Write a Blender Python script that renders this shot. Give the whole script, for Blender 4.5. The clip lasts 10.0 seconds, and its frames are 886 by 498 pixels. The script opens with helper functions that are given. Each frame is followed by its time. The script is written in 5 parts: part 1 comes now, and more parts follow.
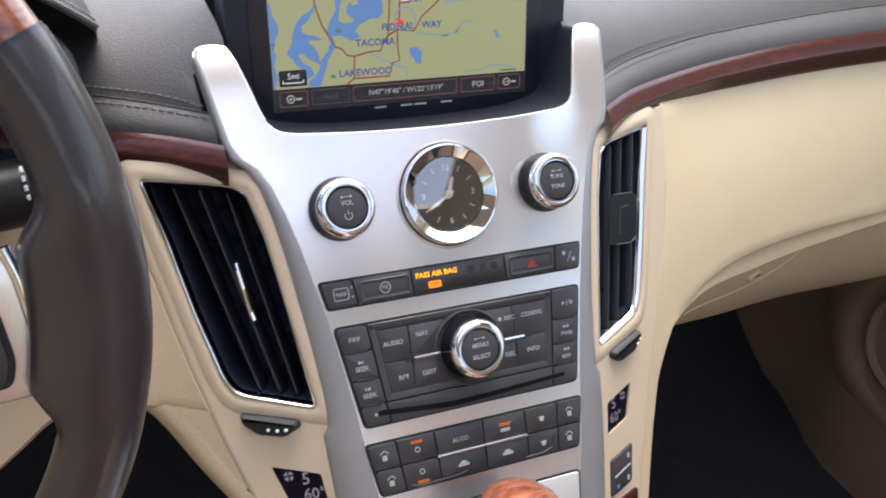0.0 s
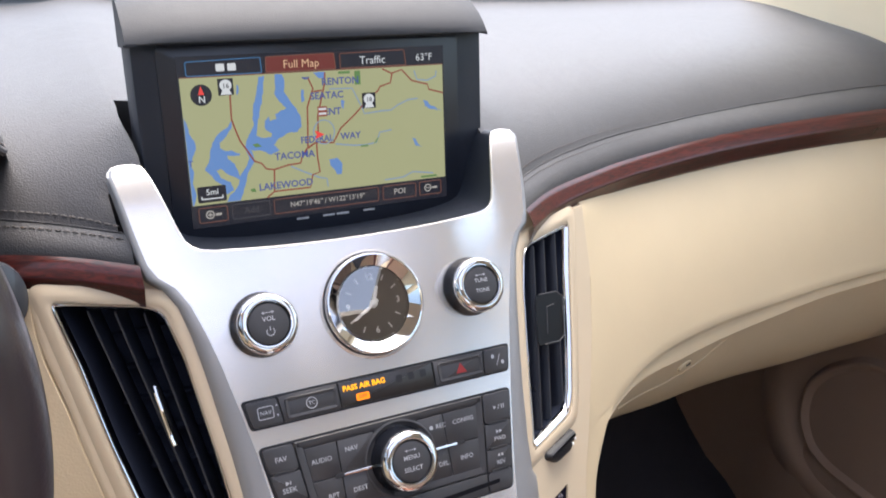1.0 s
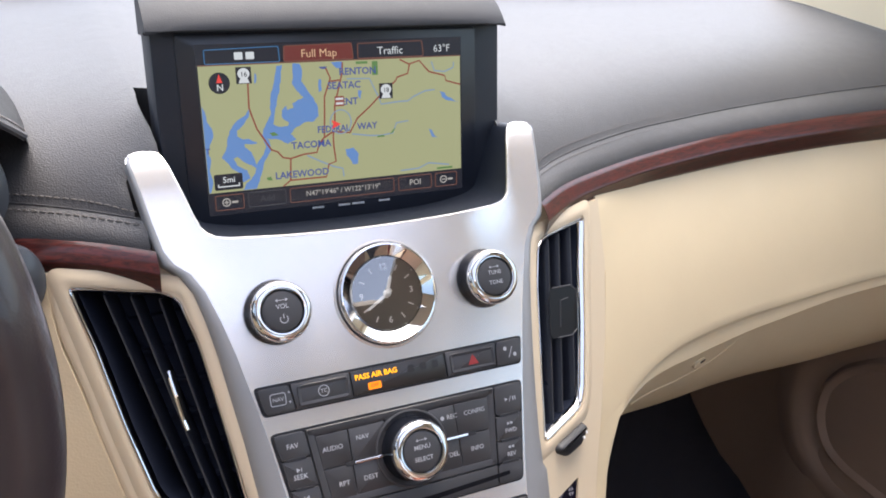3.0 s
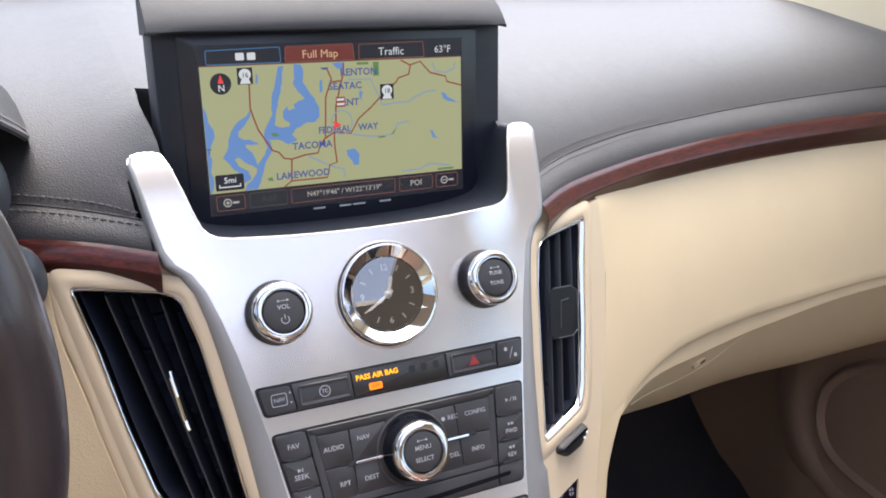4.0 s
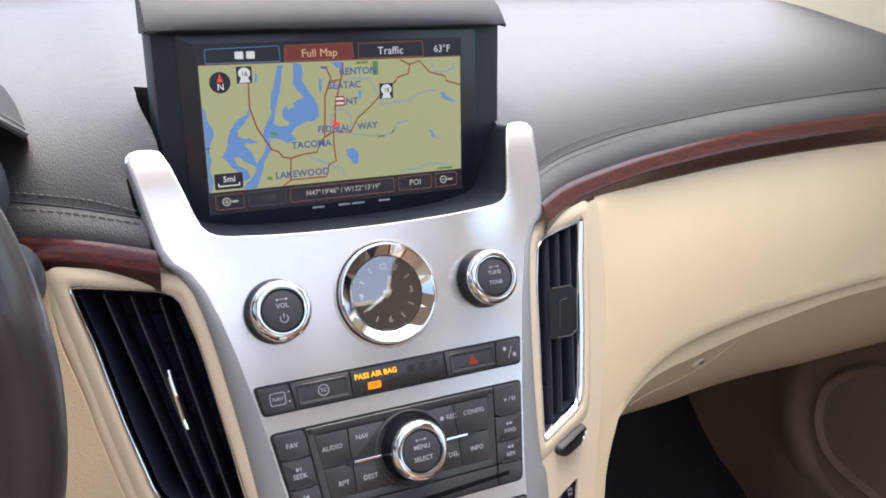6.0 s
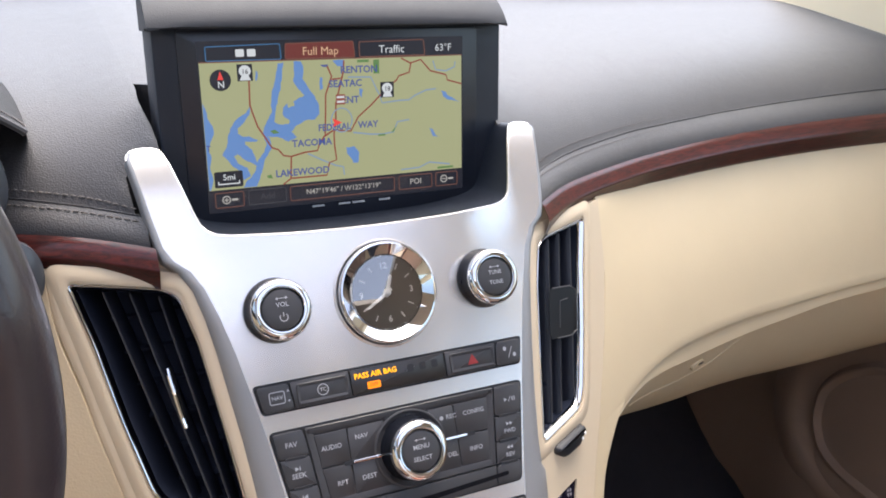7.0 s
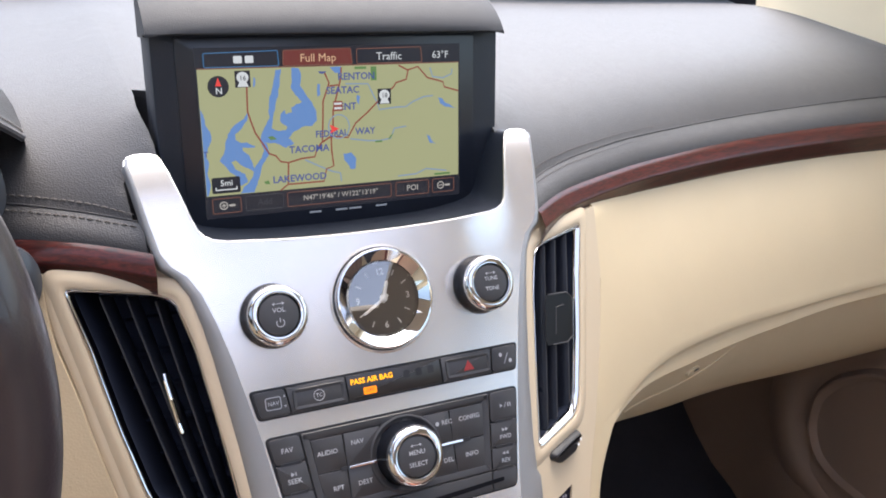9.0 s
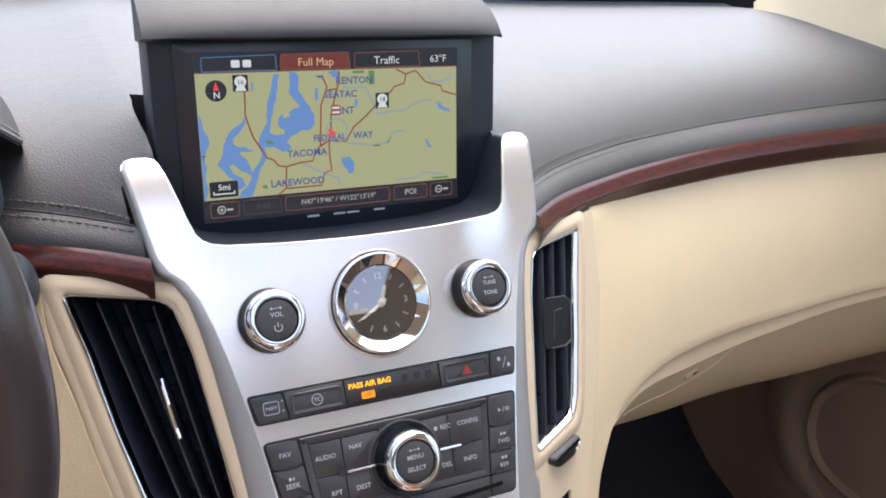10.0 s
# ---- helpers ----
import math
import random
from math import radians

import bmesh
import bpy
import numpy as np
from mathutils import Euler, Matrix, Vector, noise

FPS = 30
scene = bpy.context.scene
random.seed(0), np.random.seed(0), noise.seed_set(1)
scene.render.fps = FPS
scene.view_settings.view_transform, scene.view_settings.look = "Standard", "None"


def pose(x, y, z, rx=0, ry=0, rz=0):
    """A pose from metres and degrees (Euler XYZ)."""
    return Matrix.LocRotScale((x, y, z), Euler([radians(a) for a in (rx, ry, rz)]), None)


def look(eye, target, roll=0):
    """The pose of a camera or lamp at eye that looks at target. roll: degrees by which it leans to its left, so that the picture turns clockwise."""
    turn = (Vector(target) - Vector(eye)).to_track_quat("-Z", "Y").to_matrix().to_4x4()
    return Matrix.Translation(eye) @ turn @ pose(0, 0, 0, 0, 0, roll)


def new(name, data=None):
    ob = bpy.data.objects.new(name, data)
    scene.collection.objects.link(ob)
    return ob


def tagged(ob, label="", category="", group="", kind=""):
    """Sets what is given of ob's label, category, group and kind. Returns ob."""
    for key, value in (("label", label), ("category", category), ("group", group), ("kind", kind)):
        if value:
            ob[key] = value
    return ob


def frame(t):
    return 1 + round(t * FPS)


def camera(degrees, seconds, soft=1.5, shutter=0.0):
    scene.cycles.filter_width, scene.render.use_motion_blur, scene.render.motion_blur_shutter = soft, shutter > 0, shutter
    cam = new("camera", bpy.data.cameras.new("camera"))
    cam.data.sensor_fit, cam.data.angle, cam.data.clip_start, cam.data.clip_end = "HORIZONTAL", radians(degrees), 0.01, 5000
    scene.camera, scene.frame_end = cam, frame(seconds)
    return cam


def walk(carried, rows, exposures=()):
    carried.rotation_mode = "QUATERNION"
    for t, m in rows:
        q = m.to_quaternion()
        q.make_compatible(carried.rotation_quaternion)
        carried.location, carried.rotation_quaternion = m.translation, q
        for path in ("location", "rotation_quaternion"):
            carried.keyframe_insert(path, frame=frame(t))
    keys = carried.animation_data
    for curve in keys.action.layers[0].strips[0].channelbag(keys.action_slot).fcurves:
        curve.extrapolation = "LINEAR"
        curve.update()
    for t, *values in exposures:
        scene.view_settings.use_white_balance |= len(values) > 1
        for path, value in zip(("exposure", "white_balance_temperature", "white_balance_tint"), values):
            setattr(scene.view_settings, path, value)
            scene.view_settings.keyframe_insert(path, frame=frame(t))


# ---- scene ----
cam = camera(55.97, 10.0, soft=1.8, shutter=0.4)
ROWS = [
    (0.0, -0.1847, -0.5067, 0.8322, 59.12, -3.37, -21.99),
    (0.1, -0.1843, -0.5065, 0.8331, 59.30, -3.47, -22.53),
    (0.2, -0.1828, -0.5054, 0.8335, 59.46, -3.60, -22.73),
    (0.3, -0.1798, -0.5033, 0.8334, 60.10, -3.77, -23.39),
    (0.4, -0.1773, -0.5015, 0.8330, 61.06, -4.05, -24.52),
    (0.5, -0.1758, -0.5008, 0.8329, 61.65, -4.21, -25.59),
    (0.6, -0.1765, -0.5024, 0.8359, 62.00, -4.64, -25.66),
    (0.7, -0.1753, -0.5026, 0.8380, 63.14, -4.55, -25.97),
    (0.8, -0.1739, -0.5024, 0.8392, 64.42, -4.14, -26.56),
    (0.9, -0.1730, -0.5029, 0.8400, 65.15, -3.74, -26.73),
    (1.0, -0.1734, -0.5043, 0.8408, 65.62, -2.93, -26.78),
    (1.2, -0.1748, -0.5045, 0.8400, 65.98, -3.05, -26.67),
    (1.5, -0.1742, -0.5062, 0.8403, 66.00, -2.63, -25.96),
    (1.7, -0.1766, -0.5081, 0.8408, 66.05, -2.66, -25.75),
    (2.0, -0.1738, -0.5075, 0.8426, 66.06, -2.39, -25.00),
    (2.2, -0.1740, -0.5084, 0.8414, 66.45, -2.51, -25.28),
    (2.5, -0.1721, -0.5085, 0.8415, 65.93, -2.68, -25.01),
    (2.7, -0.1719, -0.5071, 0.8398, 65.16, -3.26, -25.24),
    (3.8, -0.1728, -0.5063, 0.8394, 65.12, -3.36, -25.28),
    (4.0, -0.1731, -0.5065, 0.8403, 65.12, -3.38, -25.29),
    (4.5, -0.1737, -0.5066, 0.8403, 65.22, -3.48, -25.31),
    (5.0, -0.1731, -0.5060, 0.8387, 65.39, -3.49, -25.46),
    (5.5, -0.1736, -0.5075, 0.8406, 65.26, -3.47, -25.37),
    (5.7, -0.1735, -0.5068, 0.8393, 65.27, -3.48, -25.35),
    (6.8, -0.1743, -0.5065, 0.8380, 65.23, -3.80, -25.37),
    (7.0, -0.1742, -0.5049, 0.8380, 65.21, -3.84, -25.34),
    (7.2, -0.1741, -0.5065, 0.8386, 65.31, -3.91, -25.43),
    (7.5, -0.1739, -0.5043, 0.8376, 65.27, -4.04, -25.37),
    (8.0, -0.1741, -0.5053, 0.8382, 65.36, -4.12, -25.38),
    (8.5, -0.1732, -0.5047, 0.8375, 65.39, -4.01, -25.33),
    (9.0, -0.1744, -0.5065, 0.8395, 65.57, -4.08, -25.43),
    (9.5, -0.1738, -0.5055, 0.8390, 65.62, -4.10, -25.47),
    (10.0, -0.1739, -0.5060, 0.8400, 65.78, -4.06, -25.55),
]
EXPOSURE = [(0.0, 2.33), (1.0, 2.42), (10.0, 2.43)]
walk(cam, [(t, pose(x, y, z, rx, ry, rz)) for t, x, y, z, rx, ry, rz in ROWS], EXPOSURE)

# ---- daylight: an overcast bright sky ----
SUN_ELEVATION, SUN_TURN = 67, 28
world = bpy.data.worlds.new("sky")
scene.world = world
world.use_nodes = True
wn = world.node_tree.nodes
sky = wn.new("ShaderNodeTexSky")
sky.sky_type = "NISHITA"
sky.sun_disc = False
sky.sun_elevation = radians(SUN_ELEVATION)
sky.sun_rotation = radians(SUN_TURN)
sky.air_density, sky.dust_density, sky.ozone_density = 1.0, 4.0, 1.0
wn["Background"].inputs["Strength"].default_value = 0.15
cloud = wn.new("ShaderNodeHueSaturation")
cloud.inputs["Saturation"].default_value = 0.8
world.node_tree.links.new(sky.outputs["Color"], cloud.inputs["Color"])
world.node_tree.links.new(cloud.outputs["Color"], wn["Background"].inputs["Color"])
sun = new("sun", bpy.data.lights.new("sun", "SUN"))
sun.data.energy, sun.data.angle, sun.data.color = 0.5, radians(60), (1.0, 0.98, 0.96)
sun.matrix_world = look((0.5, 0.95, 2.6), (0, 0, 0))


# ---- materials ----
def mat(name, base, rough=0.5, metal=0.0, coat=0.0, var=0.12, var_scale=18.0, bump=0.0, bump_scale=600.0,
        kind="noise", spec=0.5, wear=0.06, sheen=0.0):
    m = bpy.data.materials.new(name)
    m.use_nodes = True
    nt, b = m.node_tree, m.node_tree.nodes["Principled BSDF"]
    b.inputs["Metallic"].default_value = metal
    b.inputs["Coat Weight"].default_value = coat
    b.inputs["Coat Roughness"].default_value = 0.1
    b.inputs["Sheen Weight"].default_value, b.inputs["Sheen Roughness"].default_value = sheen, 0.5
    b.inputs["Specular IOR Level"].default_value = spec
    tc = nt.nodes.new("ShaderNodeTexCoord")
    n1 = nt.nodes.new("ShaderNodeTexNoise")
    n1.inputs["Scale"].default_value, n1.inputs["Detail"].default_value = var_scale, 6
    nt.links.new(tc.outputs["Object"], n1.inputs["Vector"])
    mix = nt.nodes.new("ShaderNodeMix")
    mix.data_type = "RGBA"
    mix.inputs["A"].default_value = (*[c * (1 - var) for c in base], 1)
    mix.inputs["B"].default_value = (*[min(1, c * (1 + var)) for c in base], 1)
    nt.links.new(n1.outputs["Fac"], mix.inputs["Factor"])
    nt.links.new(mix.outputs["Result"], b.inputs["Base Color"])
    n2 = nt.nodes.new("ShaderNodeTexNoise")
    n2.inputs["Scale"].default_value, n2.inputs["Detail"].default_value = var_scale * 6, 4
    nt.links.new(tc.outputs["Object"], n2.inputs["Vector"])
    mr = nt.nodes.new("ShaderNodeMapRange")
    mr.inputs["To Min"].default_value, mr.inputs["To Max"].default_value = max(0, rough - wear), min(1, rough + wear)
    nt.links.new(n2.outputs["Fac"], mr.inputs["Value"])
    nt.links.new(mr.outputs["Result"], b.inputs["Roughness"])
    if bump > 0:
        if kind == "leather":
            tx = nt.nodes.new("ShaderNodeTexVoronoi")
            tx.feature = "SMOOTH_F1"
            out = tx.outputs["Distance"]
        else:
            tx = nt.nodes.new("ShaderNodeTexNoise")
            out = tx.outputs["Fac"]
        tx.inputs["Scale"].default_value = bump_scale
        nt.links.new(tc.outputs["Object"], tx.inputs["Vector"])
        bp = nt.nodes.new("ShaderNodeBump")
        bp.inputs["Strength"].default_value, bp.inputs["Distance"].default_value = bump, 0.0006
        nt.links.new(out, bp.inputs["Height"])
        nt.links.new(bp.outputs["Normal"], b.inputs["Normal"])
    return m


def glow(name, colour, strength=1.0, rough=0.25):
    m = bpy.data.materials.new(name)
    m.use_nodes = True
    b = m.node_tree.nodes["Principled BSDF"]
    b.inputs["Base Color"].default_value = (0.02, 0.02, 0.02, 1)
    b.inputs["Roughness"].default_value = rough
    b.inputs["Specular IOR Level"].default_value = 0.2
    b.inputs["Emission Color"].default_value = (*colour, 1)
    b.inputs["Emission Strength"].default_value = strength * 0.185
    return m


def wood_mat(name, dark=(0.016, 0.0046, 0.0048), light=(0.066, 0.0110, 0.0085), shine=0.28, grain=(10, 90, 260)):
    m = mat(name, (0.2, 0.05, 0.03), rough=0.3, coat=shine, var=0.3, spec=0.2)
    nt, b = m.node_tree, m.node_tree.nodes["Principled BSDF"]
    tc = nt.nodes.new("ShaderNodeTexCoord")
    mp = nt.nodes.new("ShaderNodeMapping")
    mp.inputs["Scale"].default_value = grain
    nz = nt.nodes.new("ShaderNodeTexNoise")
    nz.inputs["Scale"].default_value, nz.inputs["Detail"].default_value, nz.inputs["Distortion"].default_value = 1.6, 6, 2.2
    ramp = nt.nodes.new("ShaderNodeValToRGB")
    ramp.color_ramp.elements[0].position, ramp.color_ramp.elements[0].color = 0.32, (*dark, 1)
    ramp.color_ramp.elements[1].position, ramp.color_ramp.elements[1].color = 0.66, (*light, 1)
    nt.links.new(tc.outputs["Object"], mp.inputs["Vector"])
    nt.links.new(mp.outputs["Vector"], nz.inputs["Vector"])
    nt.links.new(nz.outputs["Fac"], ramp.inputs["Fac"])
    nt.links.new(ramp.outputs["Color"], b.inputs["Base Color"])
    return m


LEATHER = mat("dark_dash_vinyl", (0.034, 0.032, 0.034), rough=0.56, spec=0.5, var=0.15, bump=0.42, bump_scale=1150, kind="leather", sheen=0.12)
LEDGE = mat("grey_defroster_trim", (0.10, 0.105, 0.11), rough=0.36, var=0.08, bump=0.05, bump_scale=1200)
BLUE_GREY = mat("blue_grey_trim", (0.05, 0.056, 0.066), rough=0.3, var=0.08, bump=0.06, bump_scale=1400)
RIM_LEATHER = mat("smooth_wheel_leather", (0.026, 0.019, 0.0225), rough=0.34, coat=0.4, var=0.2, bump=0.12, bump_scale=900, kind="leather", wear=0.05)
THREAD = mat("stitch_thread", (0.15, 0.135, 0.125), rough=0.8)
BEIGE = mat("beige_vinyl", (0.605, 0.49, 0.32), rough=0.5, var=0.05, bump=0.11, bump_scale=900, kind="leather")
BEIGE_GRAIN = mat("grained_beige_vinyl", (0.57, 0.455, 0.305), rough=0.5, var=0.05, bump=0.28, bump_scale=750, kind="leather")
BEIGE_TRIM = mat("beige_trim_plastic", (0.555, 0.452, 0.32), rough=0.42, var=0.04, bump=0.05, bump_scale=900)
# faceplate silver for its rounded sides, with their shade painted into the colour
EDGE_SHADE = mat("shaded_edge_silver", (0.29, 0.29, 0.295), rough=0.45, metal=0.4, spec=0.3, var=0.03)
SILVER = mat("satin_silver_paint", (0.72, 0.69, 0.665), rough=0.25, metal=0.8, var=0.02, wear=0.02)
LID_SILVER = mat("pale_silver_lid", (0.7, 0.7, 0.68), rough=0.4, metal=0.5, var=0.02)
CHROME = mat("chrome", (0.72, 0.72, 0.73), rough=0.05, metal=1.0, var=0.01, wear=0.02)
FRIT = mat("black_frit", (0.008, 0.008, 0.010), rough=0.7, spec=0.06, var=0.1)
KNOB_BLACK = mat("black_knob_skirt", (0.008, 0.009, 0.013), rough=0.2, spec=0.25, var=0.05, wear=0.02)
VANE_BLACK = mat("satin_black_vane", (0.013, 0.015, 0.023), rough=0.3, spec=0.35, var=0.1)
GLOSS_BLACK = mat("gloss_black_plastic", (0.012, 0.015, 0.024), rough=0.28, var=0.05, wear=0.01)
MATT_BLACK = mat("matt_black_plastic", (0.012, 0.012, 0.015), rough=0.55, var=0.2, bump=0.1, bump_scale=1500)
HOUSING = mat("charcoal_housing", (0.015, 0.019, 0.029), rough=0.45, spec=0.4, var=0.15, bump=0.3, bump_scale=1600)
HOOD = mat("grained_charcoal_hood", (0.036, 0.037, 0.041), rough=0.55, spec=0.26, var=0.1, bump=0.2, bump_scale=1500, kind="leather")
BUTTON = mat("soft_grey_button", (0.038, 0.037, 0.04), rough=0.45, var=0.08, bump=0.05, bump_scale=2000)
BUTTON_DARK = mat("dark_lens", (0.022, 0.02, 0.02), rough=0.3, var=0.1)
LEGEND = mat("pale_legend_print", (0.38, 0.39, 0.41), rough=0.6)
RED_PRINT = mat("red_legend_print", (0.30, 0.025, 0.025), rough=0.5)
BLUE_PRINT = mat("blue_legend_print", (0.05, 0.25, 0.6), rough=0.5)
DIAL = mat("clock_dial", (0.035, 0.03, 0.03), rough=0.35, var=0.1)
WHITE = mat("white_enamel", (0.8, 0.8, 0.8), rough=0.4)
WOOD = wood_mat("red_burl_wood")
# lighter copy of the burl, with reflected sky painted into its colour
REFLECTING_WOOD = wood_mat("burl_wood_with_reflection", (0.10, 0.022, 0.01), (0.34, 0.11, 0.055), 1.0, (30, 60, 130))
TAB_BLACK = mat("satin_black_tab", (0.007, 0.007, 0.008), rough=0.4, spec=0.2, var=0.1)
CARPET = mat("black_carpet", (0.018, 0.018, 0.026), rough=0.95, var=0.3, bump=0.8, bump_scale=900)
DOOR_BROWN = mat("brown_door_vinyl", (0.235, 0.16, 0.118), rough=0.6, var=0.06, bump=0.2, bump_scale=700, kind="leather")
PILLAR = mat("pale_beige_pillar_trim", (0.76, 0.62, 0.41), rough=0.6, var=0.04, bump=0.1, bump_scale=1200)
HEADLINER = mat("headliner_cloth", (0.68, 0.62, 0.53), rough=0.9, var=0.05, bump=0.3, bump_scale=1500)
ASPHALT = mat("asphalt", (0.06, 0.06, 0.06), rough=0.9, var=0.3, var_scale=3, bump=0.5, bump_scale=60)
ORANGE = glow("amber_indicator", (1.0, 0.40, 0.004), 2.2)
VOID = mat("deep_black", (0.020, 0.024, 0.038), rough=0.9, spec=0.02)
TELLTALE = glow("orange_lamp", (1.0, 0.24, 0.0), 1.8)
AMBER = glow("dim_amber_lamp", (1.0, 0.22, 0.03), 0.55)
LCD_BACK = mat("lcd_violet_black", (0.006, 0.004, 0.012), rough=0.5, spec=0.1)
LCD_TEXT = glow("lcd_pale_segment", (0.55, 0.5, 0.62), 0.4)
S_BLACK = glow("screen_black", (0.012, 0.012, 0.02))
S_LAND = glow("screen_land", (0.37, 0.382, 0.212))
S_WATER = glow("screen_water", (0.125, 0.25, 0.54))
S_STREAM = glow("screen_stream", (0.22, 0.31, 0.44))
S_ROAD = glow("screen_road", (0.25, 0.055, 0.035))
S_NAVY = glow("screen_navy_text", (0.055, 0.085, 0.29))
S_WHITE = glow("screen_white", (0.62, 0.65, 0.68))
S_PEACH = glow("screen_peach", (0.66, 0.43, 0.27))
S_GREY = glow("screen_grey_text", (0.40, 0.38, 0.36))
S_MAROON = glow("screen_maroon", (0.15, 0.028, 0.022))
S_COPPER = glow("screen_copper_line", (0.17, 0.07, 0.05))
S_BLUELINE = glow("screen_blue_line", (0.05, 0.16, 0.33))
S_GREEN = glow("screen_green", (0.11, 0.22, 0.07))
S_RED = glow("screen_red", (0.8, 0.06, 0.05))
S_DIM = glow("screen_dim_text", (0.055, 0.055, 0.065))

# ---- frames of the dashboard: millimetres across, up and out of a tilted surface ----
MM = Matrix.Scale(0.001, 4)
PANEL = pose(0, -0.0919, 0.6007, 90 - 30.25) @ MM
SCREEN = pose(0, 0, 0.72, 90 - 10) @ MM
_e1, _n = Vector((0.9229, 0, -0.3850)), Vector((0.3846, -0.0447, 0.9220))
_e2 = _n.cross(_e1)
VENT = PANEL @ Matrix(((_e1.x, _e2.x, _n.x, 132.0), (_e1.y, _e2.y, _n.y, -41.4), (_e1.z, _e2.z, _n.z, -19.3), (0, 0, 0, 1)))
FLIP = Matrix.Diagonal((-1, 1, 1, 1))
ID = Matrix.Identity(4)


# ---- shapes ----
ORIGIN = {}


def thing(name, at, label, category, group="", kind=""):
    ob = new(name)
    ob.empty_display_size = 0.02
    ob.location = at
    ORIGIN[ob.name] = Vector(at)
    return tagged(ob, label, category, group, kind)


def part(name, bm, material, parent=None, label="", m=ID, smooth=False, fix=True):
    base = ORIGIN[parent.name] if parent else Vector((0, 0, 0))
    bm.transform(Matrix.Translation(-base) @ m)
    if fix:
        bmesh.ops.recalc_face_normals(bm, faces=bm.faces)
    me = bpy.data.meshes.new(name)
    bm.to_mesh(me)
    bm.free()
    me.materials.append(material)
    if smooth:
        me.polygons.foreach_set("use_smooth", [True] * len(me.polygons))
        me.set_sharp_from_angle(angle=radians(38))
    ob = new(name, me)
    ob.parent = parent
    ORIGIN[ob.name] = base
    return tagged(ob, label)


def inset(pts, d):
    """The outline moved inward by d (outline counter-clockwise or clockwise)."""
    n = len(pts)
    area = sum(pts[i][0] * pts[(i + 1) % n][1] - pts[(i + 1) % n][0] * pts[i][1] for i in range(n))
    s = 1 if area > 0 else -1
    out = []
    for i in range(n):
        a, b, c = Vector(pts[i - 1]), Vector(pts[i]), Vector(pts[(i + 1) % n])
        d1, d2 = (b - a).normalized(), (c - b).normalized()
        n1, n2 = Vector((-d1.y, d1.x)) * s, Vector((-d2.y, d2.x)) * s
        k = n1 + n2
        k = k / max(0.35, k.dot(n1)) if k.length > 1e-6 else n1
        out.append(tuple(b + k * d))
    return out


def rounded(pts, r, n=4):
    """An outline with its corners rounded off."""
    out, k = [], len(pts)
    for i in range(k):
        a, b, c = Vector(pts[i - 1]), Vector(pts[i]), Vector(pts[(i + 1) % k])
        rr = min(r, (a - b).length * 0.48, (c - b).length * 0.48)
        p, q = b + (a - b).normalized() * rr, b + (c - b).normalized() * rr
        for j in range(n + 1):
            t = j / n
            out.append(tuple(p * (1 - t) ** 2 + b * 2 * t * (1 - t) + q * t * t))
    return out


def rect(u0, v0, u1, v1):
    return [(u0, v0), (u1, v0), (u1, v1), (u0, v1)]


def rings(bm, loops, cap_first=True, cap_last=True):
    """Joins rings of points of the same length into a skin."""
    vs = [[bm.verts.new(p) for p in loop] for loop in loops]
    n = len(vs[0])
    for a, b in zip(vs, vs[1:]):
        for i in range(n):
            bm.faces.new((a[i], a[(i + 1) % n], b[(i + 1) % n], b[i]))
    if cap_first:
        bm.faces.new(vs[0][::-1])
    if cap_last:
        bm.faces.new(vs[-1])
    return vs


def slab(pts, w0, w1, c=0.4, bm=None):
    """A plate of that outline between two heights, its upper edge chamfered by c."""
    bm = bm or bmesh.new()
    loops = [[(x, y, w0) for x, y in pts]]
    if c > 0:
        loops += [[(x, y, w1 - c) for x, y in pts], [(x, y, w1 - c * 0.3) for x, y in inset(pts, c * 0.3)],
                  [(x, y, w1) for x, y in inset(pts, c)]]
    else:
        loops += [[(x, y, w1) for x, y in pts]]
    rings(bm, loops)
    return bm


def dish(pts, w0, w1, rim, depth, c=0.4):
    """A plate with a shallow sunken field inside a rim."""
    bm = bmesh.new()
    rings(bm, [[(x, y, w0) for x, y in pts], [(x, y, w1 - c) for x, y in pts], [(x, y, w1) for x, y in inset(pts, c)],
               [(x, y, w1) for x, y in inset(pts, rim)], [(x, y, w1 - depth) for x, y in inset(pts, rim + depth * 1.5)]])
    return bm


def frame_ring(pts, width, w0, w1, c=0.3):
    """A raised rim that follows an outline, outside edge on it."""
    bm = bmesh.new()
    inner = inset(pts, width)
    loops = [[(x, y, w0) for x, y in pts], [(x, y, w1 - c) for x, y in pts], [(x, y, w1) for x, y in inset(pts, c)],
             [(x, y, w1) for x, y in inset(pts, width - c)], [(x, y, w1 - c) for x, y in inner], [(x, y, w0) for x, y in inner]]
    vs = rings(bm, loops, False, False)
    n = len(pts)
    for i in range(n):
        bm.faces.new((vs[-1][i], vs[-1][(i + 1) % n], vs[0][(i + 1) % n], vs[0][i]))
    return bm


def lathe(profile, n=48, close=False):
    """Turns a profile of (radius, height) round the axis."""
    bm = bmesh.new()
    prev = None
    for r, w in profile:
        if r < 1e-6:
            ring = [bm.verts.new((0, 0, w))]
        else:
            ring = [bm.verts.new((r * math.cos(2 * math.pi * i / n), r * math.sin(2 * math.pi * i / n), w)) for i in range(n)]
        if prev:
            for i in range(n):
                a, b = prev[i % len(prev)], prev[(i + 1) % len(prev)]
                c, d = ring[(i + 1) % len(ring)], ring[i % len(ring)]
                face = list(dict.fromkeys((a, b, c, d)))
                if len(face) > 2:
                    bm.faces.new(face)
        prev = ring
    return bm


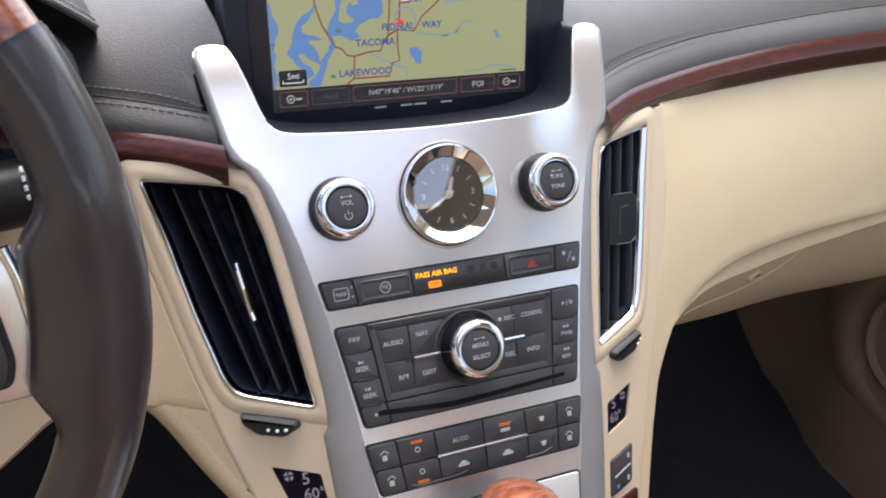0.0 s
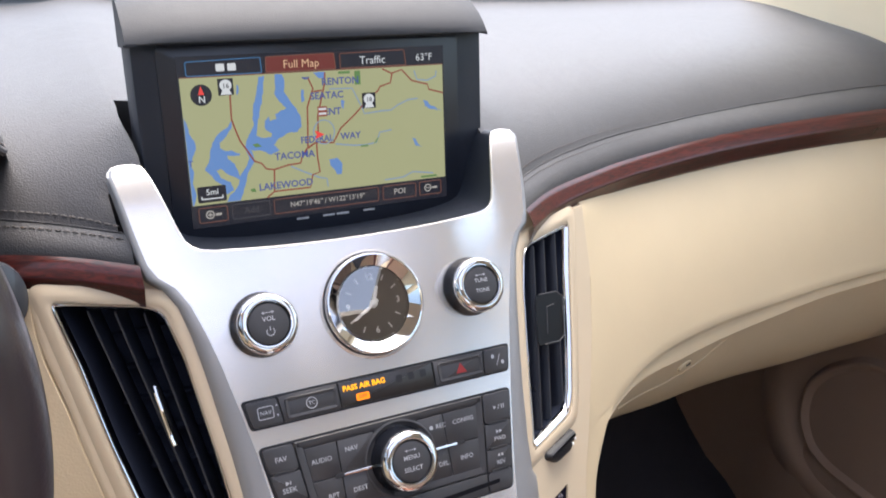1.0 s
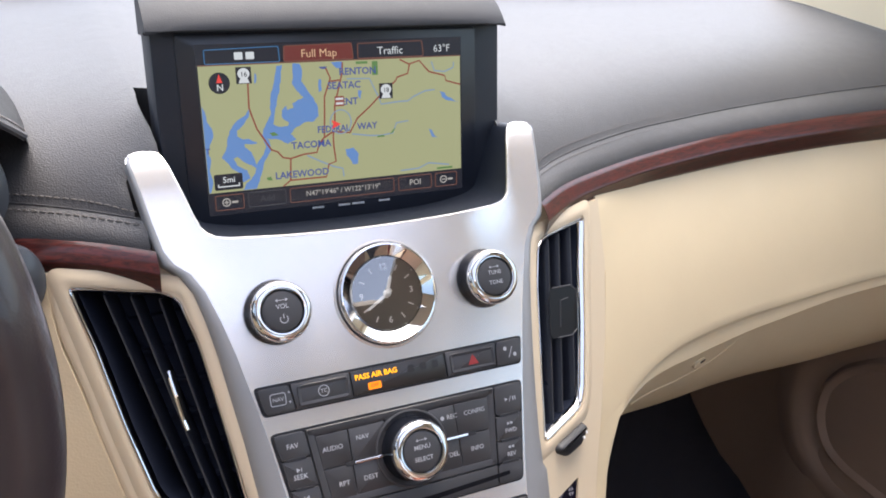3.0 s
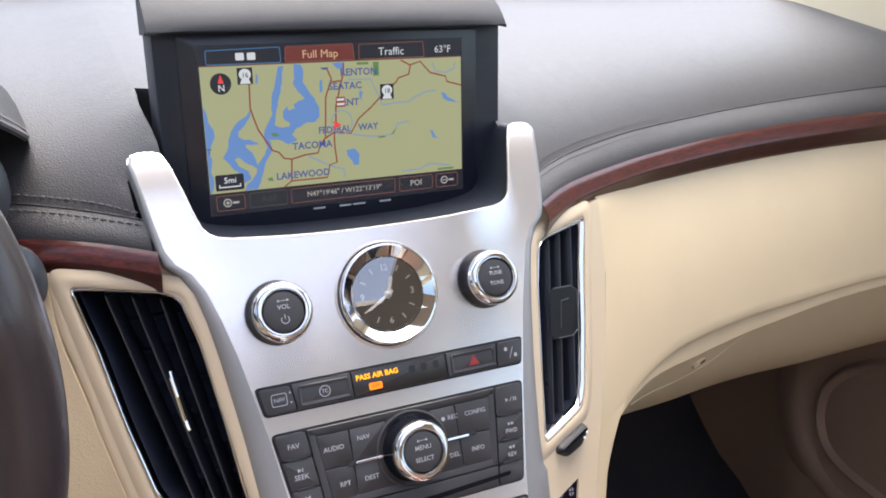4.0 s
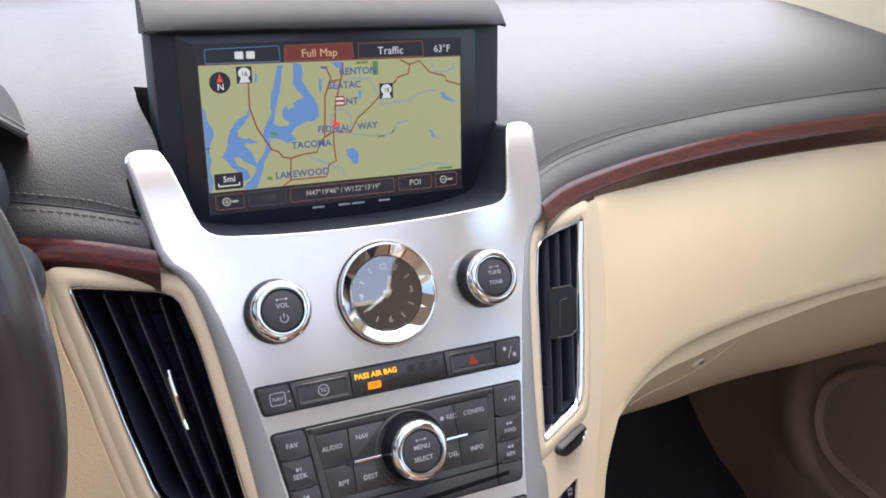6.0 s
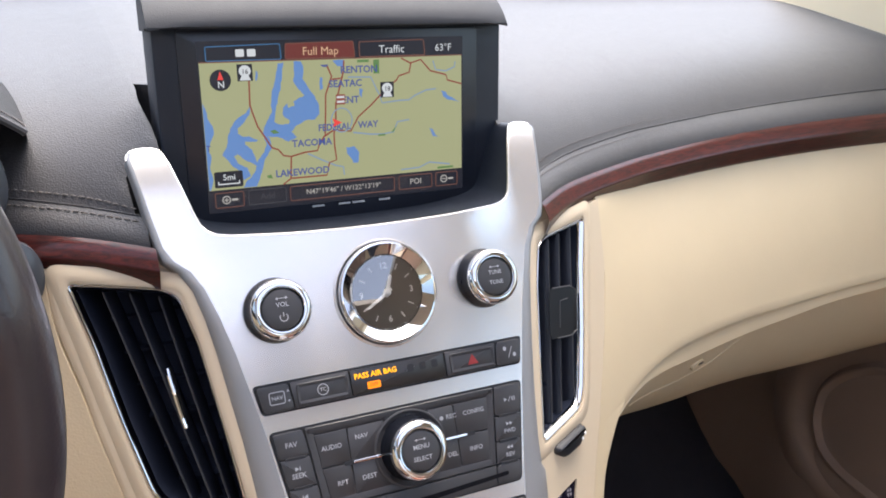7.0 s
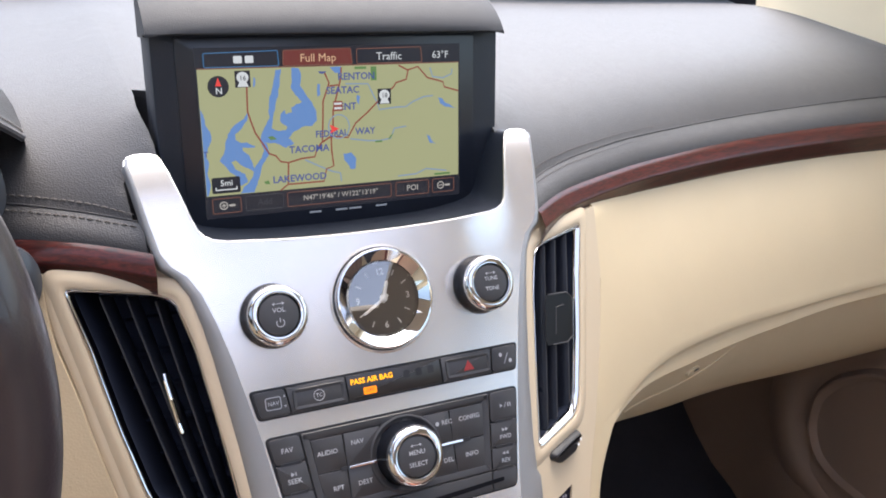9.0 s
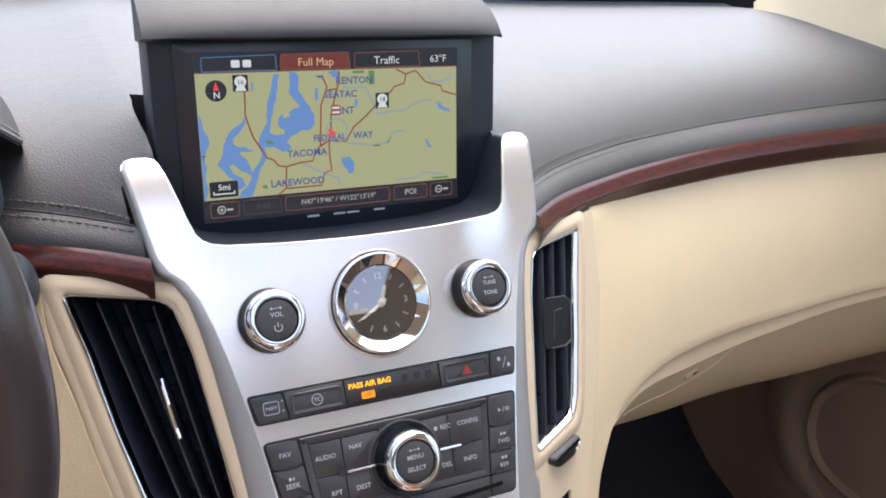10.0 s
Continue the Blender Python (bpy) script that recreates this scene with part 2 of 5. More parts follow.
def sheet(grid, bm=None):
    """A skin over rows of points."""
    bm = bm or bmesh.new()
    vs = [[bm.verts.new(p) for p in row] for row in grid]
    for a, b in zip(vs, vs[1:]):
        for i in range(len(a) - 1):
            bm.faces.new((a[i], a[i + 1], b[i + 1], b[i]))
    return bm


def tube(path, r, n=8, closed=False, squash=1.0):
    bm = bmesh.new()
    pts = [Vector(p) for p in path]
    loops = []
    for i, p in enumerate(pts):
        a = pts[i - 1] if (i or closed) else p
        b = pts[(i + 1) % len(pts)] if (i < len(pts) - 1 or closed) else p
        t = (b - a).normalized()
        s = t.cross(Vector((0, 0, 1)))
        s = s.normalized() if s.length > 1e-4 else Vector((1, 0, 0))
        k = s.cross(t)
        loops.append([p + s * r * math.cos(2 * math.pi * j / n) + k * r * squash * math.sin(2 * math.pi * j / n) for j in range(n)])
    if closed:
        loops.append(loops[0])
    rings(bm, loops, not closed, not closed)
    if closed:
        bmesh.ops.remove_doubles(bm, verts=bm.verts, dist=1e-7)
    return bm


def ribbon(path, width, w, bm=None):
    """A flat strip along a path on a surface."""
    bm = bm or bmesh.new()
    pts = [Vector((x, y)) for x, y in path]
    prev = None
    for i, p in enumerate(pts):
        t = (pts[min(i + 1, len(pts) - 1)] - pts[max(i - 1, 0)]).normalized()
        s = Vector((-t.y, t.x)) * width / 2
        pair = bm.verts.new((*(p + s), w)), bm.verts.new((*(p - s), w))
        if prev:
            bm.faces.new((prev[0], prev[1], pair[1], pair[0]))
        prev = pair
    return bm


def flat(pts, w, bm=None):
    bm = bm or bmesh.new()
    edges, vs = [], [bm.verts.new((x, y, w)) for x, y in pts]
    for i in range(len(vs)):
        edges.append(bm.edges.new((vs[i - 1], vs[i])))
    bmesh.ops.triangle_fill(bm, use_beauty=True, edges=edges, normal=(0, 0, 1))
    return bm


def plate_with_holes(outer, holes, w, depth, rim=30, soft=0.8):
    """A flat plate with openings, whose edges turn down by depth."""
    bm = bmesh.new()
    edges, loops = [], []
    for pts in (outer, *holes):
        vs = [bm.verts.new((x, y, w)) for x, y in pts]
        loops.append(vs)
        edges += [bm.edges.new((vs[i - 1], vs[i])) for i in range(len(vs))]
    bmesh.ops.triangle_fill(bm, use_beauty=True, edges=edges, normal=(0, 0, 1))
    for vs in loops:
        pts = [(v.co.x, v.co.y) for v in vs]
        steps = [(a * soft, b * soft) for a, b in ((0, 0.02), (0.5, 0.1), (0.85, 0.3), (1.0, 0.6))] + [(soft, rim)] if vs is loops[0] else ((0, depth),)
        for grow, deep in steps:
            low = [bm.verts.new((x, y, w - deep)) for x, y in (inset(pts, -grow) if grow else pts)]
            for i in range(len(vs)):
                bm.faces.new((vs[i - 1], vs[i], low[i], low[i - 1]))
            vs = low
    return bm


def letters(text, size, at, m, material, parent, name="legend", turn=0, stretch=1.0, bold=0.012):
    """Words in the built-in font, laid on a surface at (u, v, w)."""
    cu = bpy.data.curves.new("text", "FONT")
    cu.body, cu.size, cu.align_x, cu.align_y, cu.resolution_u = text, size, "CENTER", "CENTER", 2
    cu.offset = size * bold
    ob = bpy.data.objects.new("text", cu)
    me = bpy.data.meshes.new_from_object(ob)
    bm = bmesh.new()
    bm.from_mesh(me)
    bpy.data.objects.remove(ob)
    bpy.data.meshes.remove(me)
    bm.transform(Matrix.Translation(at) @ pose(0, 0, 0, 0, 0, turn) @ Matrix.Diagonal((stretch, 1, 1, 1)))
    return part(name, bm, material, parent, m=m, fix=False)


def smoothstep(a, b, x):
    t = min(1, max(0, (x - a) / (b - a)))
    return t * t * (3 - 2 * t)


def curve(x, xs, ys):
    """A smooth line through a few places."""
    k = len(xs)
    i = max(0, min(k - 2, int(np.searchsorted(xs, x)) - 1))
    h = xs[i + 1] - xs[i]
    t = (x - xs[i]) / h
    ma, mb = [(ys[min(j + 1, k - 1)] - ys[max(j - 1, 0)]) / (xs[min(j + 1, k - 1)] - xs[max(j - 1, 0)]) for j in (i, i + 1)]
    return (2 * t ** 3 - 3 * t * t + 1) * ys[i] + (t ** 3 - 2 * t * t + t) * h * ma + (3 * t * t - 2 * t ** 3) * ys[i + 1] + (t ** 3 - t * t) * h * mb


def interp(x, xs, ys):
    return float(np.interp(x, xs, ys))


# ---- the cabin shell ----
def box(x0, y0, z0, x1, y1, z1, bm=None):
    bm = bm or bmesh.new()
    rings(bm, [[(x0, y0, z), (x1, y0, z), (x1, y1, z), (x0, y1, z)] for z in (z0, z1)])
    return bm


def structure(name, bm, material, label, category, smooth=False):
    ob = part(name, bm, material, smooth=smooth)
    return tagged(ob, label, category, kind="structure")


ground = bmesh.new()
bmesh.ops.create_grid(ground, x_segments=8, y_segments=8, size=400, matrix=Matrix.Translation((0, 0, -0.28)))
structure("ground", ground, ASPHALT, "grey asphalt lot under the car", "ground")
structure("floor", box(-0.8, -2.2, -0.09, 0.8, 0.62, -0.06), CARPET, "black carpeted footwell floor", "floor")
structure("wall_front", box(-0.8, 0.5, -0.06, 0.8, 0.55, 0.62), CARPET, "black carpeted bulkhead behind the dashboard", "wall")
structure("toe_board", sheet([[(x, y, z) for x in np.linspace(-0.79, 0.79, 9)] for y, z in
                              ((0.2, -0.0605), (0.25, -0.056), (0.30, -0.043), (0.345, -0.017), (0.385, 0.012), (0.43, 0.055), (0.47, 0.11), (0.499, 0.18))]),
          CARPET, "black carpeted toe board rising to the bulkhead", "floor", True)
structure("wall_rear", box(-0.8, -2.25, -0.09, 0.8, -2.2, 0.72), HEADLINER, "plain beige rear bulkhead", "wall")
# unseen seat-back slabs, added to darken what the stack and chrome reflect
for x in (-0.37, 0.37):
    bm = slab(rounded(rect(x - 0.26, 0, x + 0.26, 0.92), 0.12), 0, 0.10, 0.04)
    bm.transform(pose(0, -0.92, -0.06, 102))
    structure("reflection_blocker", bm, DOOR_BROWN, "added brown seat-back slab behind the camera, darkening reflections", "wall", True)
for side in (-1, 1):
    a, b = sorted((side * 0.80, side * 0.86))
    structure("wall_left" if side < 0 else "wall_right", box(a, -2.2, -0.09, b, 0.42, 0.70), PILLAR,
              "beige door and side trim below the windows", "wall", False)
ROOF_X = (-0.62, -0.54, -0.46, -0.38, -0.25, -0.12, 0.0, 0.12, 0.25, 0.36, 0.46, 0.54, 0.62)
ROOF_Y = (-1.95, -1.7, -1.5, -1.3, -1.08, -0.9, -0.7, -0.5, -0.30, -0.2, -0.12)


def roof_z(x, y):
    return 1.17 - 0.08 * (x / 0.62) ** 2 - 0.05 * ((y + 0.9) / 1.1) ** 2


def tinted(name, colour):
    m = bpy.data.materials.new(name)
    m.use_nodes = True
    m.node_tree.nodes.remove(m.node_tree.nodes["Principled BSDF"])
    clear = m.node_tree.nodes.new("ShaderNodeBsdfTransparent")
    clear.inputs["Color"].default_value = (*colour, 1)
    m.node_tree.links.new(clear.outputs["BSDF"], m.node_tree.nodes["Material Output"].inputs["Surface"])
    return m


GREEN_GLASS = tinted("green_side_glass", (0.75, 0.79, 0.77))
# left pane darkened to hold back light as an unseen driver would
DRIVER_SHADE_GLASS = tinted("driver_shade_side_glass", (0.50, 0.53, 0.52))
for side, number, pane in ((-1, 1, DRIVER_SHADE_GLASS), (1, 2, GREEN_GLASS)):
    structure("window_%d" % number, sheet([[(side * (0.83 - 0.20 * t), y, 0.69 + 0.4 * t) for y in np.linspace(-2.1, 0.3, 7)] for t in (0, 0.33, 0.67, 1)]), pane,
              "unseen green tinted side window above the door trim, holding back light", "window", True)
# unseen pane added over the opening, its tint warms the skylight
structure("window_roof", sheet([[(x, y, roof_z(x, y) + 0.012) for x in np.linspace(-0.385, 0.365, 7)] for y in np.linspace(-1.085, -0.295, 7)]), tinted("bronze_roof_glass", (0.98, 0.915, 0.885)),
          "unseen bronze tinted glass warming the light through the roof opening", "window", True)
ceil = bmesh.new()
for x0, x1 in zip(ROOF_X, ROOF_X[1:]):
    for y0, y1 in zip(ROOF_Y, ROOF_Y[1:]):
        # the glazed roof opening stays clear
        if -0.38 <= x0 and x1 <= 0.36 and -1.08 <= y0 and y1 <= -0.30:
            continue
        ceil.faces.new([ceil.verts.new((x, y, roof_z(x, y))) for x, y in ((x0, y0), (x1, y0), (x1, y1), (x0, y1))])
bmesh.ops.remove_doubles(ceil, verts=ceil.verts, dist=1e-5)
bmesh.ops.solidify(ceil, geom=ceil.faces[:], thickness=0.03)
structure("ceiling", ceil, HEADLINER, "pale beige cloth headliner with a roof opening", "ceiling", True)
for side in (-1, 1):
    # roof pillars: front, middle and rear
    for name, p, q, r in (("a_pillar", (0.86, 0.42, 0.62), (0.62, -0.12, 1.09), 0.034), ("b_pillar", (0.80, -0.82, 0.69), (0.63, -0.86, 1.10), 0.045),
                          ("c_pillar", (0.78, -2.15, 0.69), (0.58, -1.9, 1.06), 0.07)):
        path = [(side * (p[0] + (q[0] - p[0]) * t), p[1] + (q[1] - p[1]) * t, p[2] + (q[2] - p[2]) * t + 0.03 * math.sin(math.pi * t))
                for t in (0, 0.2, 0.4, 0.6, 0.8, 1)]
        structure(name, tube(path, r, 10, squash=1.3), PILLAR, "beige trimmed roof pillar beside the window", "pillar", True)
    # the foot of the front pillar flares down to the end of the dashboard
    foot = []
    for k in range(13):
        t = k / 12
        base, top = Vector((0.778 - 0.022 * t, 0.41 - 0.44 * t, 0.668)), Vector((0.80 - 0.16 * t, 0.44 - 0.49 * t, 0.70 + 0.33 * t))
        foot.append([(side * p.x, p.y, p.z) for p in (base.lerp(top, q) + Vector((0.016, 0, 0)) * math.sin(math.pi * q) * t for q in (0, 0.12, 0.25, 0.4, 0.55, 0.7, 0.85, 1))])
    structure("sail_panel", sheet(foot), PILLAR, "smooth beige trim at the foot of the pillar", "trim", True)
    structure("roof_rail", tube([(side * 0.62, y, 1.09 - 0.05 * ((y + 0.9) / 1.1) ** 2) for y in np.linspace(-1.95, -0.12, 10)], 0.03, 8),
              HEADLINER, "beige roof rail above the side windows", "trim", True)


def far_edge(x):
    """Where the dashboard pad ends below the windscreen."""
    return 0.552 - 0.10 * (abs(x) / 0.8) ** 1.3


def corner_lift(x):
    return 0.005 * smoothstep(0.45, 0.78, abs(x))


XS = np.linspace(-0.8, 0.8, 41)
structure("defroster_trim", sheet([[(x, far_edge(x) + dy, 0.6795 + dz + corner_lift(x)) for x in XS]
                                   for dy, dz in ((-0.004, -0.012), (0.002, -0.004), (0.006, 0.001), (0.010, 0.002), (0.026, 0.003), (0.028, 0.0015), (0.031, 0.0035), (0.046, 0.005), (0.048, -0.01))]),
          LEDGE, "smooth grey trim along the foot of the windscreen", "trim", True)
# black painted border and cowl at the foot of the windscreen
structure("windscreen_border", sheet([[(x, far_edge(x) + 0.044 + dy, 0.679 + dz + corner_lift(x)) for x in XS * 1.2]
                                      for dy, dz in ((0.0, 0), (0.006, 0.012), (0.004, 0.026), (-0.012, 0.042), (-0.008, 0.044), (0.03, 0.01))]),
          FRIT, "black border along the foot of the windscreen", "windscreen border", True)


# ---- dashboard: upper pad, wood strip, lower fascia ----
def sweep(x):
    """How far ahead the wood strip's upper edge runs, by the distance from the middle of the car."""
    return curve(max(0.105, abs(x)), (0.10, 0.12, 0.145, 0.165, 0.20, 0.28, 0.40, 0.53, 0.64, 0.80), (-0.087, -0.067, -0.047, -0.034, -0.0175, 0.0135, 0.043, 0.06, 0.066, 0.066))


def wood_low(x):
    return curve(abs(x), (0.1, 0.125, 0.167, 0.204, 0.245, 0.326, 0.41, 0.5, 0.65, 0.8), (0.6095, 0.6098, 0.6105, 0.611, 0.6092, 0.6050, 0.6025, 0.601, 0.599, 0.598))


def wood_top(x):
    return 0.6325 - 0.0025 * smoothstep(0.15, 0.33, abs(x))


def seam_z(x):
    """The height of the stitched seam."""
    return curve(abs(x), (0.1, 0.146, 0.2, 0.26, 0.34, 0.43, 0.52, 0.65, 0.8), (0.644, 0.6448, 0.6472, 0.6473, 0.646, 0.646, 0.6472, 0.650, 0.651))


def seam_line(x):
    """Where the stitched seam runs."""
    return sweep(x) + 0.020 + 0.004 * smoothstep(0.22, 0.5, abs(x))


def crown(x):
    return 0.008 * math.exp(-((abs(x) - 0.10) / 0.05) ** 2)


def pad_point(x, s):
    """The upper pad: s from 0 at its stitched edge to 1 at the windscreen."""
    y0 = seam_line(x)
    far = far_edge(x)
    y = y0 + (far - y0) * s ** 1.25
    d = y - y0
    h = seam_z(x) + (0.6925 - seam_z(x)) * (1 - math.exp(-d / 0.045)) + crown(x) * (1 - math.exp(-d / 0.02))
    h -= 0.011 * smoothstep(0.30, 0.56, y)
    # the far corner stands up a little, the near end rolls down
    far_end = smoothstep(0.2, 0.4, y)
    h += corner_lift(x) * far_end - 0.35 * max(0, abs(x) - 0.735) ** 1.4 * (1 - far_end)
    h -= 0.0035 * math.exp(-((abs(x) - 0.126) / 0.02) ** 2) * smoothstep(0.03, -0.01, y)
    return x, y, h


dash = thing("dashboard", (0, 0.2, 0.6), "dark stitched dashboard with red wood strip and beige fascia", "dashboard")
SS = [(i / 34) ** 1.4 for i in range(35)]


def side_pad(side):
    """The pad on one side, notched round the arm of the centre stack."""
    grid = []
    for s in SS:
        y = pad_point(0.13, s)[1]
        gap = 0.1190 - 0.0045 * smoothstep(0.040, 0.006, y)
        x0 = gap + (interp(y, (-0.06, -0.02), (0.1300, 0.1345)) - gap) * smoothstep(-0.004, -0.016, y)
        row = []
        for i in range(61):
            x = x0 + (0.79 - x0) * (i / 60) ** 1.35
            px, py, ph = pad_point(x, s)
            row.append((side * px, py, ph - 0.0025 * math.exp(-(x - x0) / 0.003) * smoothstep(0.03, 0.0, y)))
        first = row[0]
        near = first[1] < 0.046
        row.insert(0, (first[0] - side * 0.0006, first[1], first[2] - (0.004 if near else 0)))
        row.insert(0, (first[0] - side * 0.0008, first[1], first[2] - (0.028 if near else 0)))
        grid.append(row)
    tuck = [(x, y + 0.0012, z - 0.0012) for x, y, z in grid[0]]
    deep = [(x, y + 0.006, z - 0.003) for x, y, z in grid[0]]
    return sheet([deep, tuck] + grid)


for side in (-1, 1):
    part("upper_pad", side_pad(side), LEATHER, dash, "dark grained pad", smooth=True)
mid = [[pad_point(-0.1186 + 0.2372 * i / 16, s) for i in range(17)] for s in SS if pad_point(0.0, s)[1] > 0.047]
mid.insert(0, [(x, y, z - 0.03) for x, y, z in mid[0]])
part("upper_pad", sheet(mid), LEATHER, dash, "dark grained pad behind the display", smooth=True)


def band_point(x, s):
    """The padded band between wood and stitched seam; s from 0 (wood) to 1 (seam)."""
    bulge = 0.004 * math.sin(math.pi * min(1, s * 1.02))
    y0 = sweep(x) + 0.002
    return x, y0 + (seam_line(x) - y0) * s - bulge, wood_top(x) - 0.0015 + (seam_z(x) - wood_top(x) + 0.0015) * s


def wood_point(x, s):
    """The wood strip, rounded, with an overhang above the beige; s from 0 (below) to 1 (above)."""
    drop, top = wood_low(x), wood_top(x) + 0.0005
    out = interp(s, (0, 0.03, 0.1, 0.3, 0.50, 0.56, 0.60, 0.65, 0.82, 0.93, 1), (0.004, 0.0082, 0.0094, 0.0104, 0.0115, 0.0120, 0.0121, 0.0113, 0.0070, 0.0038, 0.000))
    return x, sweep(x) + 0.001 - out, drop + (top - drop) * s


for side in (-1, 1):
    runs = []
    for start in (0.1285, 0.1262):
        runs.append([side * (start + (0.79 - start) * (i / 70) ** 1.4) for i in range(71)])
    cols = [[band_point(x, s / 10) for s in range(11)] for x in runs[0]]
    cols.insert(0, [(x, y + 0.0015, z) for x, y, z in cols[0]])
    cols.insert(0, [(x, y + 0.035, z) for x, y, z in cols[0]])
    part("padded_band", sheet(cols), LEATHER, dash, "dark padded band below the seam", smooth=True)
    part("wood_strip", sheet([[wood_point(x, s / 28) for s in range(29)] for x in runs[1]]), WOOD, dash, "glossy red burl wood strip", smooth=True)
    part("seam_cord", tube([(x, seam_line(x) - 0.0006, seam_z(x)) for x in runs[0]], 0.0005, 6), LEATHER, dash, "dark seam", smooth=True)
    # double row of stitches along the seam
    st = bmesh.new()
    x = 0.132
    while x < (0.3 if side < 0 else 0.33):
        for s, hh in ((0.016, 0), (0.93, 1)):
            p = Vector(pad_point(side * x, 0.019) if hh == 0 else band_point(side * x, 0.84))
            q = Vector(pad_point(side * (x + 0.0030), 0.019) if hh == 0 else band_point(side * (x + 0.0030), 0.84))
            up = Vector((0, -0.0005, 0.0005))
            t = tube([p + up * 0.4, (p + q) / 2 + up * 1.4, q + up * 0.4], 0.00045 if side < 0 else 0.00028 - 0.0002 * smoothstep(0.16, 0.33, x), 4)
            me = bpy.data.meshes.new("t")
            t.to_mesh(me)
            t.free()
            st.from_mesh(me)
            bpy.data.meshes.remove(me)
        x += 0.0043
    tagged(part("stitching", st, THREAD, dash, "double row of grey stitches"), kind="stuff")

# the lower fascia on the passenger's side starts at a crease beside the vent
CHEEK_RIGHT = [(67, 86), (64.6, 37), (53, -12), (42, -45), (31.6, -74.5), (20.5, -103), (3, -159), (-14, -215)]
CHEEK_LEFT = [(57, 84), (56, 62), (53.8, 46), (45.8, 14), (41.5, -9), (34, -42), (23.5, -81), (10.5, -122), (-4, -166), (-20, -215)]


def crease(line):
    """The line where cheek and fascia meet, as distance from the middle, depth and height, from below."""
    pts = sorted((VENT @ Vector((u, v, -1)) for u, v in line), key=lambda p: p.z)
    return [p.x for p in pts], [p.y for p in pts], [p.z for p in pts]


CREASE_X, CREASE_Y, CREASE_Z = crease(CHEEK_RIGHT)
GROOVE_X, GROOVE_Y, GROOVE_Z = crease(CHEEK_LEFT)


def fascia(x, z, cx, cy):
    def base(q):
        return sweep(q) - 0.005 - 0.55 * (wood_low(q) - z) - 0.006 * math.sin(math.pi * min(1, max(0, (0.62 - z) / 0.14)))
    return base(x) + (cy - base(cx)) * math.exp(-max(0, abs(x) - cx) / 0.05)


def fascia_grid(side, cxs, cys, czs, z_low, rows=18, x_end=0.79):
    grid = []
    for k in range(rows + 1):
        s = k / rows
        z0 = 0.622 + (z_low(0.18) - 0.622) * s
        cx = interp(z0, czs, cxs) - 0.001
        row = []
        for i in range(37):
            x = cx + (x_end - cx) * (i / 36) ** 1.5
            z = wood_low(x) + 0.004 + (z_low(x) - wood_low(x) - 0.004) * s
            row.append((side * x, fascia(x, z, cx, interp(z, czs, cys)), z))
        first = row[0]
        for dx, dy in ((0.0004, 0.0006), (0.0006, 0.0020), (0.0006, 0.006)):
            row.insert(0, (first[0] - side * dx, first[1] + dy, first[2]))
        grid.append(row)
    # the upper edge turns back behind the wood
    for dy, dz in ((0.004, 0.003), (0.02, 0.008)):
        grid.insert(0, [(x, y + dy, z + dz) for x, y, z in grid[0]])
    return grid


def lip_z(x):
    return curve(abs(x), (0.1, 0.19, 0.199, 0.216, 0.233, 0.259, 0.293, 0.37, 0.456, 0.61, 0.8),
                 (0.4735, 0.4745, 0.4775, 0.481, 0.4845, 0.488, 0.4905, 0.4875, 0.4825, 0.480, 0.480))


def roll(x):
    """How much of the rolled lower edge is left beside the console."""
    return (0.1 + 0.9 * smoothstep(0.19, 0.31, abs(x))) * (1 - 0.35 * smoothstep(0.33, 0.55, abs(x)))


def lip_edge(x):
    """Where the fascia starts to roll under."""
    return lip_z(x) - 0.0058 * roll(x)


grid = fascia_grid(1, CREASE_X, CREASE_Y, CREASE_Z, lip_edge)
# the lower edge rolls under
last = grid[-1]
for dz, dy in ((-0.0016, 0.0), (-0.0034, 0.0008), (-0.0060, 0.0010), (-0.012, -0.0006), (-0.0182, -0.0024), (-0.0197, -0.0014), (-0.0199, 0.012)):
    grid.append([(x, y + dy * roll(x), z + dz * roll(x)) for x, y, z in last])
part("upper_fascia", sheet(grid), BEIGE, dash, "smooth beige vinyl fascia", smooth=True)


def seam(x):
    """The joint above the glove box door."""
    cx, cy = interp(lip_z(x), CREASE_Z, CREASE_X), interp(lip_z(x), CREASE_Z, CREASE_Y)
    return fascia(x, lip_z(x), cx, cy) - 0.0012 * roll(x), lip_z(x) - 0.0262 * roll(x)


def under_col(x, gap):
    y0, z0 = seam(x)
    z0 -= gap
    low = 0.3395 + 0.022 * (1 - smoothstep(0.2, 0.37, x)) - 0.011 * smoothstep(0.4, 0.6, x)
    col = [(x, y0 + 0.010, z0 + 0.0006), (x, y0 + 0.0022, z0 + 0.0006), (x, y0 + 0.0004, z0 - 0.0012)]
    for j in range(1, 11):
        t = j / 10
        col.append((x, y0 + (0.072 - y0) * (0.52 * t + 0.48 * t ** 2.4), z0 - 0.0012 + (low - z0) * (t + 0.19 * math.sin(math.pi * t))))
    return col + [(x, 0.082, low - 0.001), (x, 0.105, low - 0.0005), (x, 0.25, low + 0.03)]


part("glove_box_door", sheet([under_col(0.3970 + (0.79 - 0.3970) * (i / 24), 0.0007) for i in range(25)]), BEIGE, dash, "beige glove box door curving under the fascia", smooth=True)
part("latch_surround", sheet([under_col(0.185 + (0.3972 - 0.185) * (i / 24), 0.0006) for i in range(25)]), BEIGE, dash, "fixed beige trim round the latch", smooth=True)


